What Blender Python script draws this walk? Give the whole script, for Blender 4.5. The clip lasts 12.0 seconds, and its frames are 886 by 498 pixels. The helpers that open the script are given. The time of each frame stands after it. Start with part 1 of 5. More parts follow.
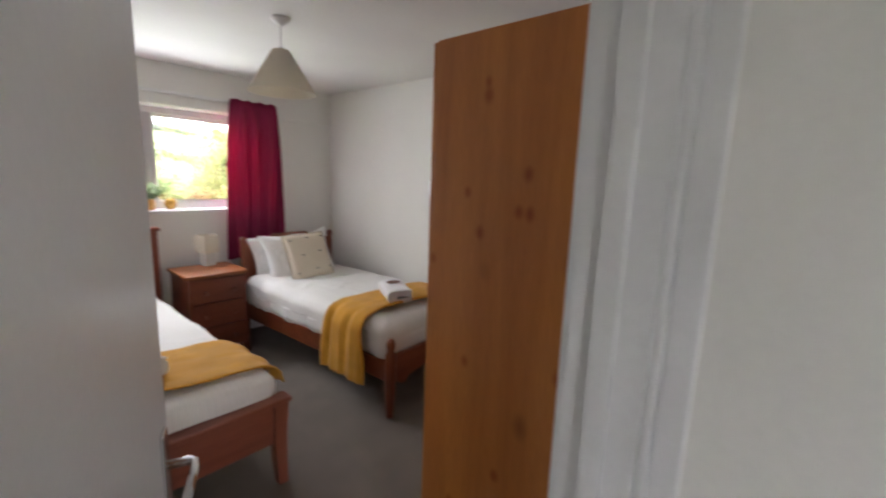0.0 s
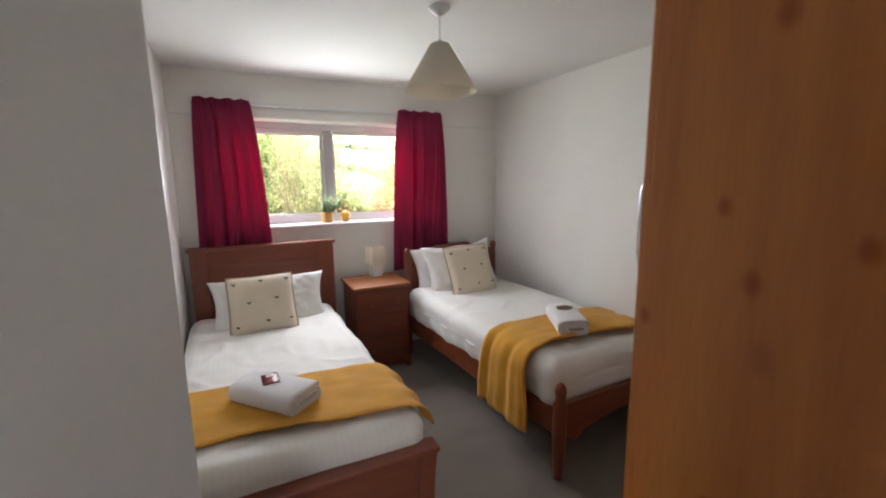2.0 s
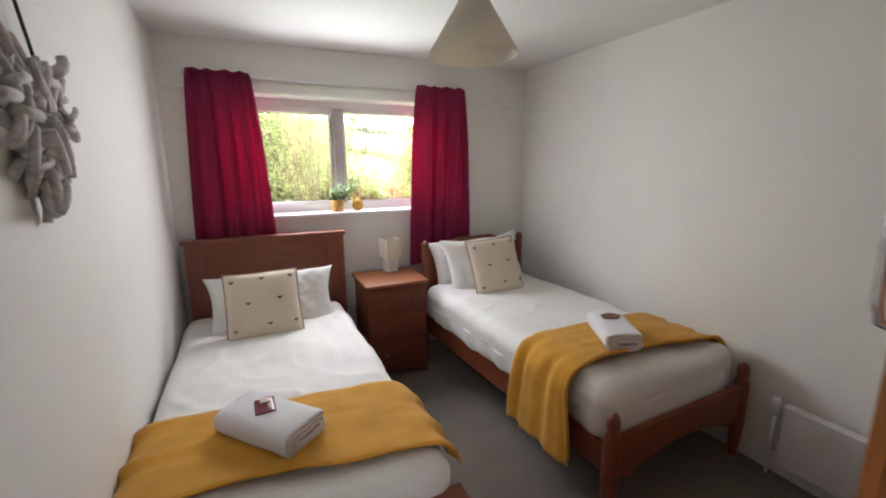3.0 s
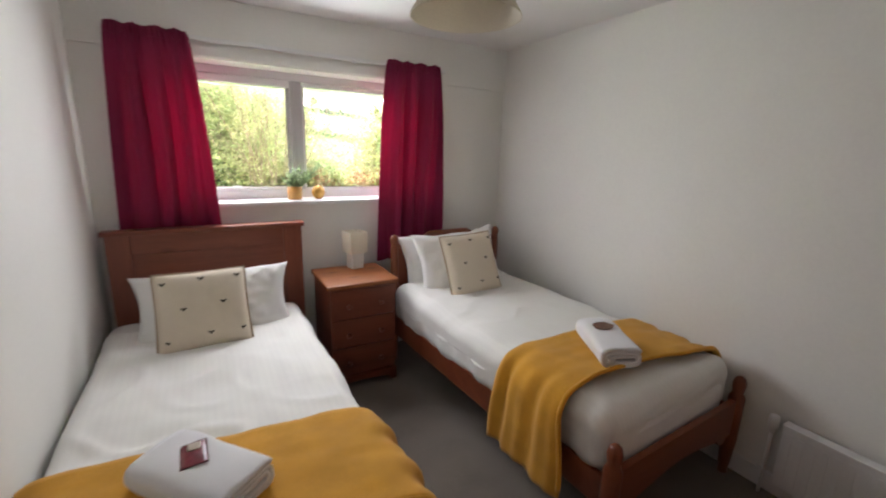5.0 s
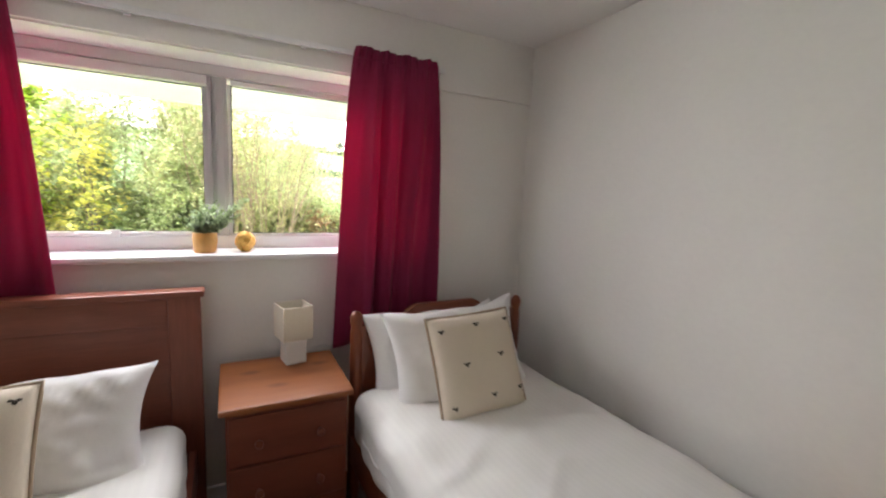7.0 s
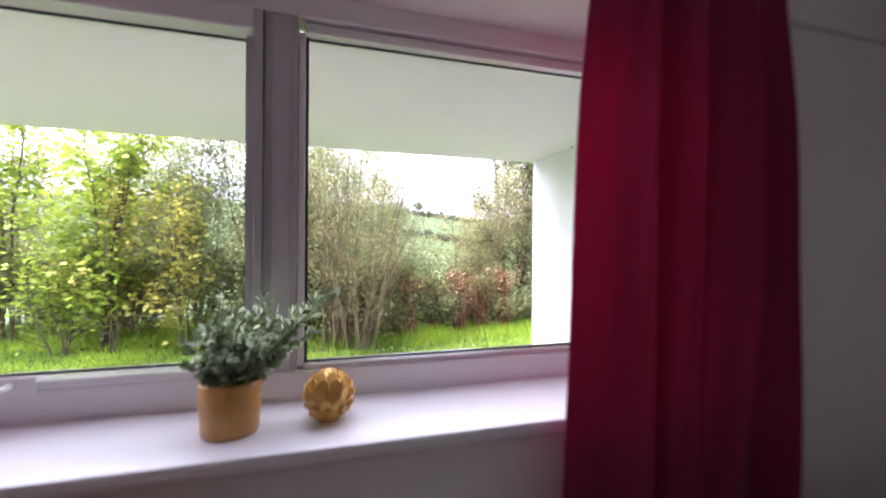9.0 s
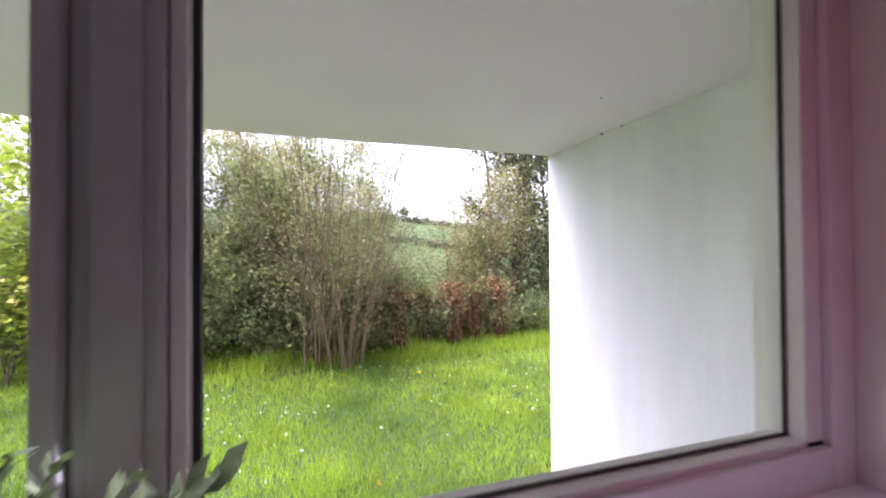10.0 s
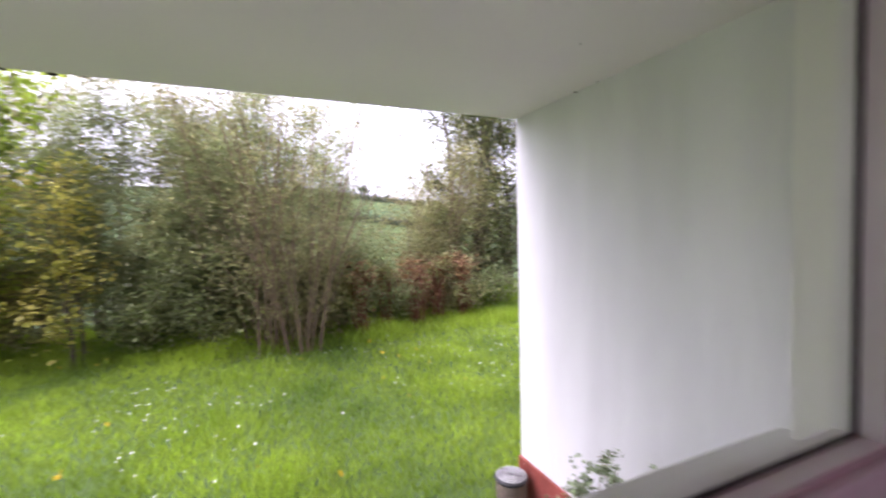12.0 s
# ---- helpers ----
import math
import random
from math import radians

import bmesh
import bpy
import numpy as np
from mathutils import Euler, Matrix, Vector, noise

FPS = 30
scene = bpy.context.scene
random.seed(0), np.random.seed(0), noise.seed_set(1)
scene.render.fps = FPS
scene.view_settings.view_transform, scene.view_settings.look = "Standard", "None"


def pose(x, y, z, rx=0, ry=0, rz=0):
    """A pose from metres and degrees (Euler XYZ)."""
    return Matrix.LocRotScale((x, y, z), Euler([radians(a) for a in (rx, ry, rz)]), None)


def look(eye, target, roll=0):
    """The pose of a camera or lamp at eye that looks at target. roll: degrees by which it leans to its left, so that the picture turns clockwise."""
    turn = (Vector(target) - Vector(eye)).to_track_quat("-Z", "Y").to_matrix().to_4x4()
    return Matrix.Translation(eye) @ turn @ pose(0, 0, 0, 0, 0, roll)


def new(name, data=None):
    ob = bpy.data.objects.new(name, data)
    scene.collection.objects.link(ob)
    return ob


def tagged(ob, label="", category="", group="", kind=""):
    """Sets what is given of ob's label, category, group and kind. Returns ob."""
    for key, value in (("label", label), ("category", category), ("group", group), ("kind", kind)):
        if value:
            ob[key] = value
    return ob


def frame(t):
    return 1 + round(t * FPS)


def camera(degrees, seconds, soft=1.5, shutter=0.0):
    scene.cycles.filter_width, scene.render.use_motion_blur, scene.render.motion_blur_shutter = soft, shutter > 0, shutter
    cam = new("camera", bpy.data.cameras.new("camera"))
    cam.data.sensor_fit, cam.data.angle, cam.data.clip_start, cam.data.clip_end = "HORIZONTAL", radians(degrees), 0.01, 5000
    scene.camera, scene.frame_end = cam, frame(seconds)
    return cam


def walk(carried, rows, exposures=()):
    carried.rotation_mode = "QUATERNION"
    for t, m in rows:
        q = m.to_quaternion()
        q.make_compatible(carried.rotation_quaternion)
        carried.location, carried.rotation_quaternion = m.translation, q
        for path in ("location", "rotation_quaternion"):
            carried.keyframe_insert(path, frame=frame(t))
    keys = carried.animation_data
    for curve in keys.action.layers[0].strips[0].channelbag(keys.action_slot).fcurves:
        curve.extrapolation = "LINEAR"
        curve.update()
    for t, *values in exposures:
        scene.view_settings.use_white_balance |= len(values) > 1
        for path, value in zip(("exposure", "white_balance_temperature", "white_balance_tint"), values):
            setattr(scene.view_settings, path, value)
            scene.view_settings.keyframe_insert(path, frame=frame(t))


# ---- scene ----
cam = camera(93.5, 12.0, soft=2.0, shutter=0.5)
PATH = [
    (0, (-0.037, -0.096, 1.562), (1.457, 1.19, 1.226), 2.0),
    (0.5, (0.079, -0.017, 1.571), (1.247, 1.576, 1.257), 0.2),
    (1, (0.17, 0.016, 1.574), (1.077, 1.769, 1.253), -1.0),
    (1.5, (0.208, 0.096, 1.556), (1.069, 1.874, 1.24), -0.9),
    (2, (0.252, 0.27, 1.57), (1.131, 2.037, 1.245), -0.7),
    (2.5, (0.29, 0.447, 1.572), (1.156, 2.214, 1.215), -0.5),
    (2.7, (0.327, 0.532, 1.572), (1.155, 2.313, 1.197), -0.7),
    (4.5, (0.388, 0.887, 1.593), (1.238, 2.638, 1.134), 1.7),
    (5, (0.427, 0.952, 1.574), (1.399, 2.639, 1.119), 1.7),
    (5.5, (0.567, 1.113, 1.565), (1.637, 2.748, 1.14), 2.1),
    (6, (0.763, 1.312, 1.566), (1.851, 2.946, 1.184), 2.3),
    (6.5, (0.962, 1.579, 1.52), (2.003, 3.258, 1.208), 2.5),
    (7, (1.086, 1.867, 1.523), (1.995, 3.63, 1.265), 2.6),
    (7.5, (1.148, 2.186, 1.541), (1.883, 4.033, 1.319), 2.5),
    (7.7, (1.158, 2.3, 1.54), (1.813, 4.179, 1.335), 2.4),
    (9.3, (1.13, 3.431, 1.536), (1.695, 5.35, 1.561), 0.3),
    (9.5, (1.163, 3.539, 1.544), (1.752, 5.45, 1.575), 0.2),
    (10, (1.199, 3.755, 1.567), (1.827, 5.654, 1.591), -0.4),
    (10.5, (1.227, 3.916, 1.561), (1.841, 5.819, 1.564), -0.6),
    (11, (1.242, 4.019, 1.553), (1.82, 5.934, 1.526), -1.1),
    (11.5, (1.239, 4.044, 1.533), (1.769, 5.972, 1.471), -1.4),
    (12, (1.263, 3.952, 1.539), (2.062, 5.784, 1.454), -1.4),
]
EXPO_IN, EXPO_MID, EXPO_OUT = 4.8, 2.9, 2.05

walk(cam, [(t, look(eye, target, roll)) for t, eye, target, roll in PATH],
     exposures=[(0.0, EXPO_IN, 6200, 14), (2.7, EXPO_IN, 6200, 13), (5.0, EXPO_IN - 0.15, 6250, 12), (7.5, EXPO_IN - 0.3, 6400, 15), (9.3, EXPO_MID, 5750, 32), (10.0, 0.5 * (EXPO_MID + EXPO_OUT), 5850, 34), (10.6, EXPO_OUT, 6000, 35), (12.0, EXPO_OUT, 6000, 35)])

# ---- world and sun ----
world = bpy.data.worlds.new("sky")
scene.world = world
world.use_nodes = True
wn = world.node_tree.nodes
wl = world.node_tree.links
sky = wn.new("ShaderNodeTexSky")
sky.sky_type = "NISHITA"
sky.sun_disc = False
sky.sun_elevation = radians(63)
sky.sun_rotation = radians(-68)
sky.dust_density = 4.0
pale = wn.new("ShaderNodeHueSaturation")
pale.inputs["Saturation"].default_value = 0.18
wl.new(sky.outputs[0], pale.inputs["Color"])
wl.new(pale.outputs[0], wn["Background"].inputs["Color"])
wn["Background"].inputs["Strength"].default_value = 0.15
sun_data = bpy.data.lights.new("sun", "SUN")
sun_data.energy = 0.9
sun_data.angle = radians(60)
sun_data.color = (1.0, 0.95, 0.88)
sun = new("sun", sun_data)
sun.matrix_world = look((-5.0, 2.0, 10.5), (0, 0, 0))

# daylight through the window's opening
day = bpy.data.lights.new("window_daylight", "AREA")
day.shape = "RECTANGLE"
day.size, day.size_y = 1.66, 0.56
day.energy = 1.3
day.spread = radians(166)
day.color = (0.985, 0.98, 1.03)
window_lamp = new("window_daylight", day)
window_lamp.matrix_world = look((1.06, 4.085, 1.66), (1.06, 0.0, 0.5))

# fill lamp in an unseen gap added to the hall's end wall
hall_fill_data = bpy.data.lights.new("hall_fill", "AREA")
hall_fill_data.shape = "RECTANGLE"
hall_fill_data.size, hall_fill_data.size_y = 0.38, 1.95
hall_fill_data.energy = 0.11
hall_fill_data.color = (1.08, 0.87, 1.05)
hall_fill_lamp = new("hall_fill", hall_fill_data)
hall_fill_lamp.matrix_world = look((-0.55, -2.15, 1.05), (-0.1, 0.0, 1.1))


# ---- materials ----
def material(name, base, rough=0.6, metal=0.0, grain=0.0, grain_scale=60.0, blotch=0.12, blotch_scale=3.0, bump=0.0,
             bump_scale=200.0, stretch=(1, 1, 1), sheen=0.0, translucent=0.0, per_object=0.0, per_island=0.0, tint2=None):
    """Principled colour varied at two scales, with a fine bump."""
    m = bpy.data.materials.new(name)
    m.use_nodes = True
    n, l = m.node_tree.nodes, m.node_tree.links
    bsdf = n["Principled BSDF"]
    bsdf.inputs["Roughness"].default_value = rough
    bsdf.inputs["Metallic"].default_value = metal
    if sheen:
        bsdf.inputs["Sheen Weight"].default_value = sheen
    co = n.new("ShaderNodeTexCoord")
    mp = n.new("ShaderNodeMapping")
    mp.inputs["Scale"].default_value = stretch
    l.new(co.outputs["Object"], mp.inputs["Vector"])
    big = n.new("ShaderNodeTexNoise")
    big.inputs["Scale"].default_value = blotch_scale
    big.inputs["Detail"].default_value = 4
    fine = n.new("ShaderNodeTexNoise")
    fine.inputs["Scale"].default_value = grain_scale
    fine.inputs["Detail"].default_value = 3
    l.new(mp.outputs[0], big.inputs["Vector"])
    l.new(mp.outputs[0], fine.inputs["Vector"])
    r = n.new("ShaderNodeValToRGB")
    lo = [c * (1 - blotch) for c in base]
    hi = [min(1, c * (1 + blotch)) for c in (tint2 or base)]
    r.color_ramp.elements[0].position, r.color_ramp.elements[1].position = 0.3, 0.7
    r.color_ramp.elements[0].color = (*lo, 1)
    r.color_ramp.elements[1].color = (*hi, 1)
    l.new(big.outputs["Fac"], r.inputs[0])
    mul = n.new("ShaderNodeMixRGB")
    mul.blend_type = "MULTIPLY"
    mul.inputs[0].default_value = grain
    fr = n.new("ShaderNodeValToRGB")
    fr.color_ramp.elements[0].position, fr.color_ramp.elements[1].position = 0.3, 0.65
    fr.color_ramp.elements[0].color = (0.35, 0.35, 0.35, 1)
    l.new(fine.outputs["Fac"], fr.inputs[0])
    l.new(r.outputs[0], mul.inputs[1])
    l.new(fr.outputs[0], mul.inputs[2])
    last = mul.outputs[0]
    if per_object or per_island:
        if per_object:
            src = n.new("ShaderNodeObjectInfo").outputs["Random"]
        else:
            src = n.new("ShaderNodeNewGeometry").outputs["Random Per Island"]
        hs = n.new("ShaderNodeHueSaturation")
        mr = n.new("ShaderNodeMapRange")
        w = per_object or per_island
        mr.inputs["To Min"].default_value, mr.inputs["To Max"].default_value = 1 - w, 1 + w
        l.new(src, mr.inputs["Value"])
        l.new(mr.outputs[0], hs.inputs["Value"])
        l.new(last, hs.inputs["Color"])
        last = hs.outputs[0]
    l.new(last, bsdf.inputs["Base Color"])
    if bump:
        bt = n.new("ShaderNodeTexNoise")
        bt.inputs["Scale"].default_value = bump_scale
        bt.inputs["Detail"].default_value = 5
        l.new(mp.outputs[0], bt.inputs["Vector"])
        b = n.new("ShaderNodeBump")
        b.inputs["Strength"].default_value = bump
        b.inputs["Distance"].default_value = 0.004
        l.new(bt.outputs["Fac"], b.inputs["Height"])
        l.new(b.outputs[0], bsdf.inputs["Normal"])
    if translucent:
        tr = n.new("ShaderNodeBsdfTranslucent")
        l.new(last, tr.inputs["Color"])
        mix = n.new("ShaderNodeMixShader")
        mix.inputs[0].default_value = translucent
        l.new(bsdf.outputs[0], mix.inputs[1])
        l.new(tr.outputs[0], mix.inputs[2])
        l.new(mix.outputs[0], n["Material Output"].inputs["Surface"])
    return m


def wood(name, light, dark, axis="Z", rough=0.35, knots=0.5, ring=9.0, spots=()):
    """Planed pine: long grain bands along one axis, with scattered knots."""
    m = bpy.data.materials.new(name)
    m.use_nodes = True
    n, l = m.node_tree.nodes, m.node_tree.links
    bsdf = n["Principled BSDF"]
    bsdf.inputs["Roughness"].default_value = rough
    co = n.new("ShaderNodeTexCoord")
    mp = n.new("ShaderNodeMapping")
    k = {"X": (0.06, 1, 1), "Y": (1, 0.06, 1), "Z": (1, 1, 0.06)}[axis]
    mp.inputs["Scale"].default_value = k
    l.new(co.outputs["Object"], mp.inputs["Vector"])
    bands = n.new("ShaderNodeTexNoise")
    bands.inputs["Scale"].default_value = ring
    bands.inputs["Detail"].default_value = 5
    bands.inputs["Distortion"].default_value = 0.6
    l.new(mp.outputs[0], bands.inputs["Vector"])
    ramp = n.new("ShaderNodeValToRGB")
    ramp.color_ramp.elements[0].position, ramp.color_ramp.elements[1].position = 0.32, 0.68
    ramp.color_ramp.elements[0].color = (*dark, 1)
    ramp.color_ramp.elements[1].color = (*light, 1)
    l.new(bands.outputs["Fac"], ramp.inputs[0])
    fibre = n.new("ShaderNodeTexNoise")
    fibre.inputs["Scale"].default_value = ring * 22
    fibre.inputs["Detail"].default_value = 2
    l.new(mp.outputs[0], fibre.inputs["Vector"])
    fr = n.new("ShaderNodeValToRGB")
    fr.color_ramp.elements[0].position = 0.35
    fr.color_ramp.elements[0].color = (0.72, 0.66, 0.6, 1)
    l.new(fibre.outputs["Fac"], fr.inputs[0])
    mul = n.new("ShaderNodeMixRGB")
    mul.blend_type = "MULTIPLY"
    mul.inputs[0].default_value = 0.8
    l.new(ramp.outputs[0], mul.inputs[1])
    l.new(fr.outputs[0], mul.inputs[2])
    ks = n.new("ShaderNodeMapping")
    ks.inputs["Scale"].default_value = {"X": (0.55, 1, 1), "Y": (1, 0.55, 1), "Z": (1, 1, 0.55)}[axis]
    l.new(co.outputs["Object"], ks.inputs["Vector"])
    vor = n.new("ShaderNodeTexVoronoi")
    vor.inputs["Scale"].default_value = 5.5
    l.new(ks.outputs[0], vor.inputs["Vector"])
    kr = n.new("ShaderNodeValToRGB")
    kr.color_ramp.elements[0].position, kr.color_ramp.elements[1].position = 0.035, 0.16
    kr.color_ramp.elements[0].color = (0.28, 0.2, 0.16, 1)
    l.new(vor.outputs["Distance"], kr.inputs[0])
    mk = n.new("ShaderNodeMixRGB")
    mk.blend_type = "MULTIPLY"
    mk.inputs[0].default_value = knots
    l.new(mul.outputs[0], mk.inputs[1])
    l.new(kr.outputs[0], mk.inputs[2])
    last = mk.outputs[0]
    for u, v, r in spots:
        flat = n.new("ShaderNodeVectorMath")
        flat.operation = "MULTIPLY"
        flat.inputs[1].default_value = (0, 1, 0.7)
        l.new(co.outputs["Object"], flat.inputs[0])
        far = n.new("ShaderNodeVectorMath")
        far.operation = "DISTANCE"
        far.inputs[1].default_value = (0, u, v * 0.7)
        l.new(flat.outputs[0], far.inputs[0])
        sr = n.new("ShaderNodeMapRange")
        sr.interpolation_type = "SMOOTHSTEP"
        sr.inputs["From Min"].default_value, sr.inputs["From Max"].default_value = r * 0.15, r * 1.15
        l.new(far.outputs["Value"], sr.inputs["Value"])
        dk = n.new("ShaderNodeMixRGB")
        dk.blend_type = "MULTIPLY"
        dk.inputs[0].default_value = 1.0
        tone = n.new("ShaderNodeValToRGB")
        tone.color_ramp.elements[0].color = (0.66, 0.44, 0.28, 1)
        l.new(sr.outputs[0], tone.inputs[0])
        l.new(last, dk.inputs[1])
        l.new(tone.outputs[0], dk.inputs[2])
        last = dk.outputs[0]
    l.new(last, bsdf.inputs["Base Color"])
    b = n.new("ShaderNodeBump")
    b.inputs["Strength"].default_value = 0.12
    b.inputs["Distance"].default_value = 0.002
    l.new(fibre.outputs["Fac"], b.inputs["Height"])
    l.new(b.outputs[0], bsdf.inputs["Normal"])
    return m


WALL = material("wall_paint", (0.80, 0.79, 0.74), 0.75, grain=0.04, blotch=0.015, bump=0.06, bump_scale=90)
CEIL = material("ceiling_paint", (0.82, 0.81, 0.78), 0.8, grain=0.05, blotch=0.015, bump=0.1, bump_scale=70)
GLOSS = material("white_gloss_paint", (0.78, 0.78, 0.77), 0.3, grain=0.04, blotch=0.02, bump=0.05, bump_scale=25)
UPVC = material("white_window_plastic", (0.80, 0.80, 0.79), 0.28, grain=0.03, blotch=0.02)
# white plastic seen against the light: its shade is put into the grey
SHADED_UPVC = material("shaded_window_plastic", (0.5, 0.495, 0.5), 0.35, grain=0.05, blotch=0.04)
GASKET = material("black_rubber", (0.03, 0.03, 0.032), 0.6)
CARPET = material("grey_brown_carpet", (0.19, 0.16, 0.125), 0.95, grain=0.6, grain_scale=260, blotch=0.12, blotch_scale=5, bump=0.9, bump_scale=420, sheen=0.2)
PINE = wood("orange_pine", (0.62, 0.243, 0.055), (0.46, 0.16, 0.034), "Z", 0.32, 0.55, 10,
            ((0.259, 1.579, 0.02), (0.409, 1.408, 0.02), (0.459, 1.523, 0.016), (0.282, 1.477, 0.018), (0.248, 1.474, 0.02), (0.399, 1.792, 0.022), (0.402, 1.828, 0.014), (0.131, 1.044, 0.022), (0.443, 0.995, 0.018), (0.589, 1.306, 0.016), (0.311, 0.663, 0.02), (0.482, 0.48, 0.018)))
BED_WOOD = wood("red_brown_pine", (0.31, 0.098, 0.055), (0.22, 0.062, 0.036), "X", 0.38, 0.5, 9)
BED_WOOD_Z = wood("red_brown_pine_upright", (0.31, 0.098, 0.055), (0.22, 0.062, 0.036), "Z", 0.38, 0.5, 9)
DARK_BED = wood("chestnut_pine", (0.26, 0.075, 0.03), (0.18, 0.045, 0.02), "X", 0.28, 0.4, 9)
DARK_BED_Z = wood("chestnut_pine_upright", (0.26, 0.075, 0.03), (0.18, 0.045, 0.02), "Z", 0.28, 0.4, 9)
# nightstand: lighter, more orange top; darker carcass, plinth and drawers
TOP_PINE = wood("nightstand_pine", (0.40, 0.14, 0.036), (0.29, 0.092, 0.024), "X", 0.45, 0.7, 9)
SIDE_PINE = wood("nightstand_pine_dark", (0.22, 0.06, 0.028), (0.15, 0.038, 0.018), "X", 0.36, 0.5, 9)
LINEN = material("white_cotton", (0.80, 0.79, 0.74), 0.85, grain=0.06, grain_scale=300, blotch=0.02, bump=0.15, bump_scale=350, sheen=0.2)
stripe_nodes, stripe_links = LINEN.node_tree.nodes, LINEN.node_tree.links
stripe = stripe_nodes.new("ShaderNodeTexWave")
stripe.bands_direction = "X"
stripe.inputs["Scale"].default_value = 11
stripe.inputs["Distortion"].default_value = 0.4
stripe_co = stripe_nodes.new("ShaderNodeTexCoord")
stripe_links.new(stripe_co.outputs["Object"], stripe.inputs["Vector"])
gleam = stripe_nodes.new("ShaderNodeMapRange")
gleam.inputs["To Min"].default_value, gleam.inputs["To Max"].default_value = 0.66, 0.9
stripe_links.new(stripe.outputs["Fac"], gleam.inputs["Value"])
stripe_links.new(gleam.outputs[0], stripe_nodes["Principled BSDF"].inputs["Roughness"])
weave = stripe_nodes.new("ShaderNodeMapRange")
weave.inputs["To Min"].default_value, weave.inputs["To Max"].default_value = 0.972, 1.0
stripe_links.new(stripe.outputs["Fac"], weave.inputs["Value"])
tone = stripe_nodes.new("ShaderNodeHueSaturation")
stripe_links.new(weave.outputs[0], tone.inputs["Value"])
stripe_links.new(stripe_nodes["Principled BSDF"].inputs["Base Color"].links[0].from_socket, tone.inputs["Color"])
stripe_links.new(tone.outputs[0], stripe_nodes["Principled BSDF"].inputs["Base Color"])
PILLOW = material("white_pillow_cotton", (0.80, 0.79, 0.76), 0.85, grain=0.06, grain_scale=300, blotch=0.02, bump=0.15, bump_scale=60, sheen=0.2)
CREAM = material("cream_canvas", (0.74, 0.65, 0.51), 0.9, grain=0.25, grain_scale=500, blotch=0.03, bump=0.35, bump_scale=600)
PIPING = material("taupe_piping", (0.42, 0.32, 0.22), 0.9, grain=0.2)
MOTIF = material("dark_embroidery", (0.055, 0.045, 0.03), 0.9, grain=0.3, blotch=0.3, blotch_scale=80)
MUSTARD = material("mustard_fleece", (0.64, 0.31, 0.018), 0.9, grain=0.2, grain_scale=220, blotch=0.1, blotch_scale=9, bump=0.4, bump_scale=260, sheen=0.12)
TOWEL = material("white_terry", (0.82, 0.81, 0.81), 0.95, grain=0.15, grain_scale=420, blotch=0.02, bump=0.6, bump_scale=380, sheen=0.3)
FOIL = material("burgundy_foil", (0.2, 0.035, 0.045), 0.25, grain=0.3, blotch=0.3, blotch_scale=40)
FOIL_GOLD = material("silver_print", (0.6, 0.52, 0.42), 0.35, 0.6, blotch=0.2)
LEAF_TAG = material("brown_card", (0.16, 0.075, 0.04), 0.6, grain=0.2, blotch=0.2, blotch_scale=60)
CURTAIN = material("burgundy_cloth", (0.34, 0.022, 0.092), 0.75, grain=0.2, grain_scale=300, blotch=0.06, bump=0.2, bump_scale=400, sheen=0.1, translucent=0.44)
SHADE = material("ivory_lampshade", (0.76, 0.71, 0.6), 0.8, grain=0.12, grain_scale=180, blotch=0.03, bump=0.2, bump_scale=250, translucent=0.42)
CERAMIC = material("white_ceramic", (0.7, 0.7, 0.66), 0.25, blotch=0.03)
CHROME = material("brushed_chrome", (0.7, 0.7, 0.7), 0.15, 1.0, blotch=0.03)
PLASTIC = material("white_plastic", (0.76, 0.76, 0.74), 0.35, blotch=0.02)
GOLD = material("gold_glaze", (0.62, 0.36, 0.08), 0.22, 0.35, blotch=0.15, blotch_scale=40)
POT = material("ochre_ceramic", (0.55, 0.29, 0.075), 0.35, grain=0.1, blotch=0.12, blotch_scale=25)
SAGE = material("frosted_sage_leaf", (0.12, 0.2, 0.065), 0.75, blotch=0.35, blotch_scale=40, per_island=0.45, tint2=(0.36, 0.44, 0.25))
DRIFT = material("whitewashed_driftwood", (0.62, 0.59, 0.56), 0.85, grain=0.35, grain_scale=90, blotch=0.25, blotch_scale=14, bump=0.4, bump_scale=80)
CORD = material("black_cord", (0.03, 0.03, 0.03), 0.9)
RENDER = material("white_render", (0.74, 0.74, 0.745), 0.85, grain=0.08, grain_scale=60, blotch=0.09, blotch_scale=3.4, bump=0.3, bump_scale=60, stretch=(1, 1, 0.12))
SOFFIT = material("white_soffit_paint", (0.79, 0.745, 0.745), 0.75, grain=0.06, blotch=0.04, blotch_scale=1.2, bump=0.15, bump_scale=40)
PLINTH = material("red_masonry_paint", (0.26, 0.055, 0.04), 0.7, grain=0.3, blotch=0.2, blotch_scale=8, bump=0.5, bump_scale=60)
PAVING = material("grey_paving", (0.3, 0.29, 0.27), 0.85, grain=0.3, blotch=0.2, bump=0.5, bump_scale=60)
SOIL = material("meadow_soil", (0.09, 0.15, 0.025), 0.95, grain=0.5, grain_scale=40, blotch=0.35, blotch_scale=0.9, bump=0.8, bump_scale=50, tint2=(0.13, 0.22, 0.03))
GRASS = material("spring_grass", (0.19, 0.34, 0.022), 0.65, blotch=0.3, blotch_scale=0.8, per_island=0.35, translucent=0.3, tint2=(0.34, 0.47, 0.035))
DAISY = material("daisy_white", (0.8, 0.8, 0.76), 0.7, blotch=0.05)
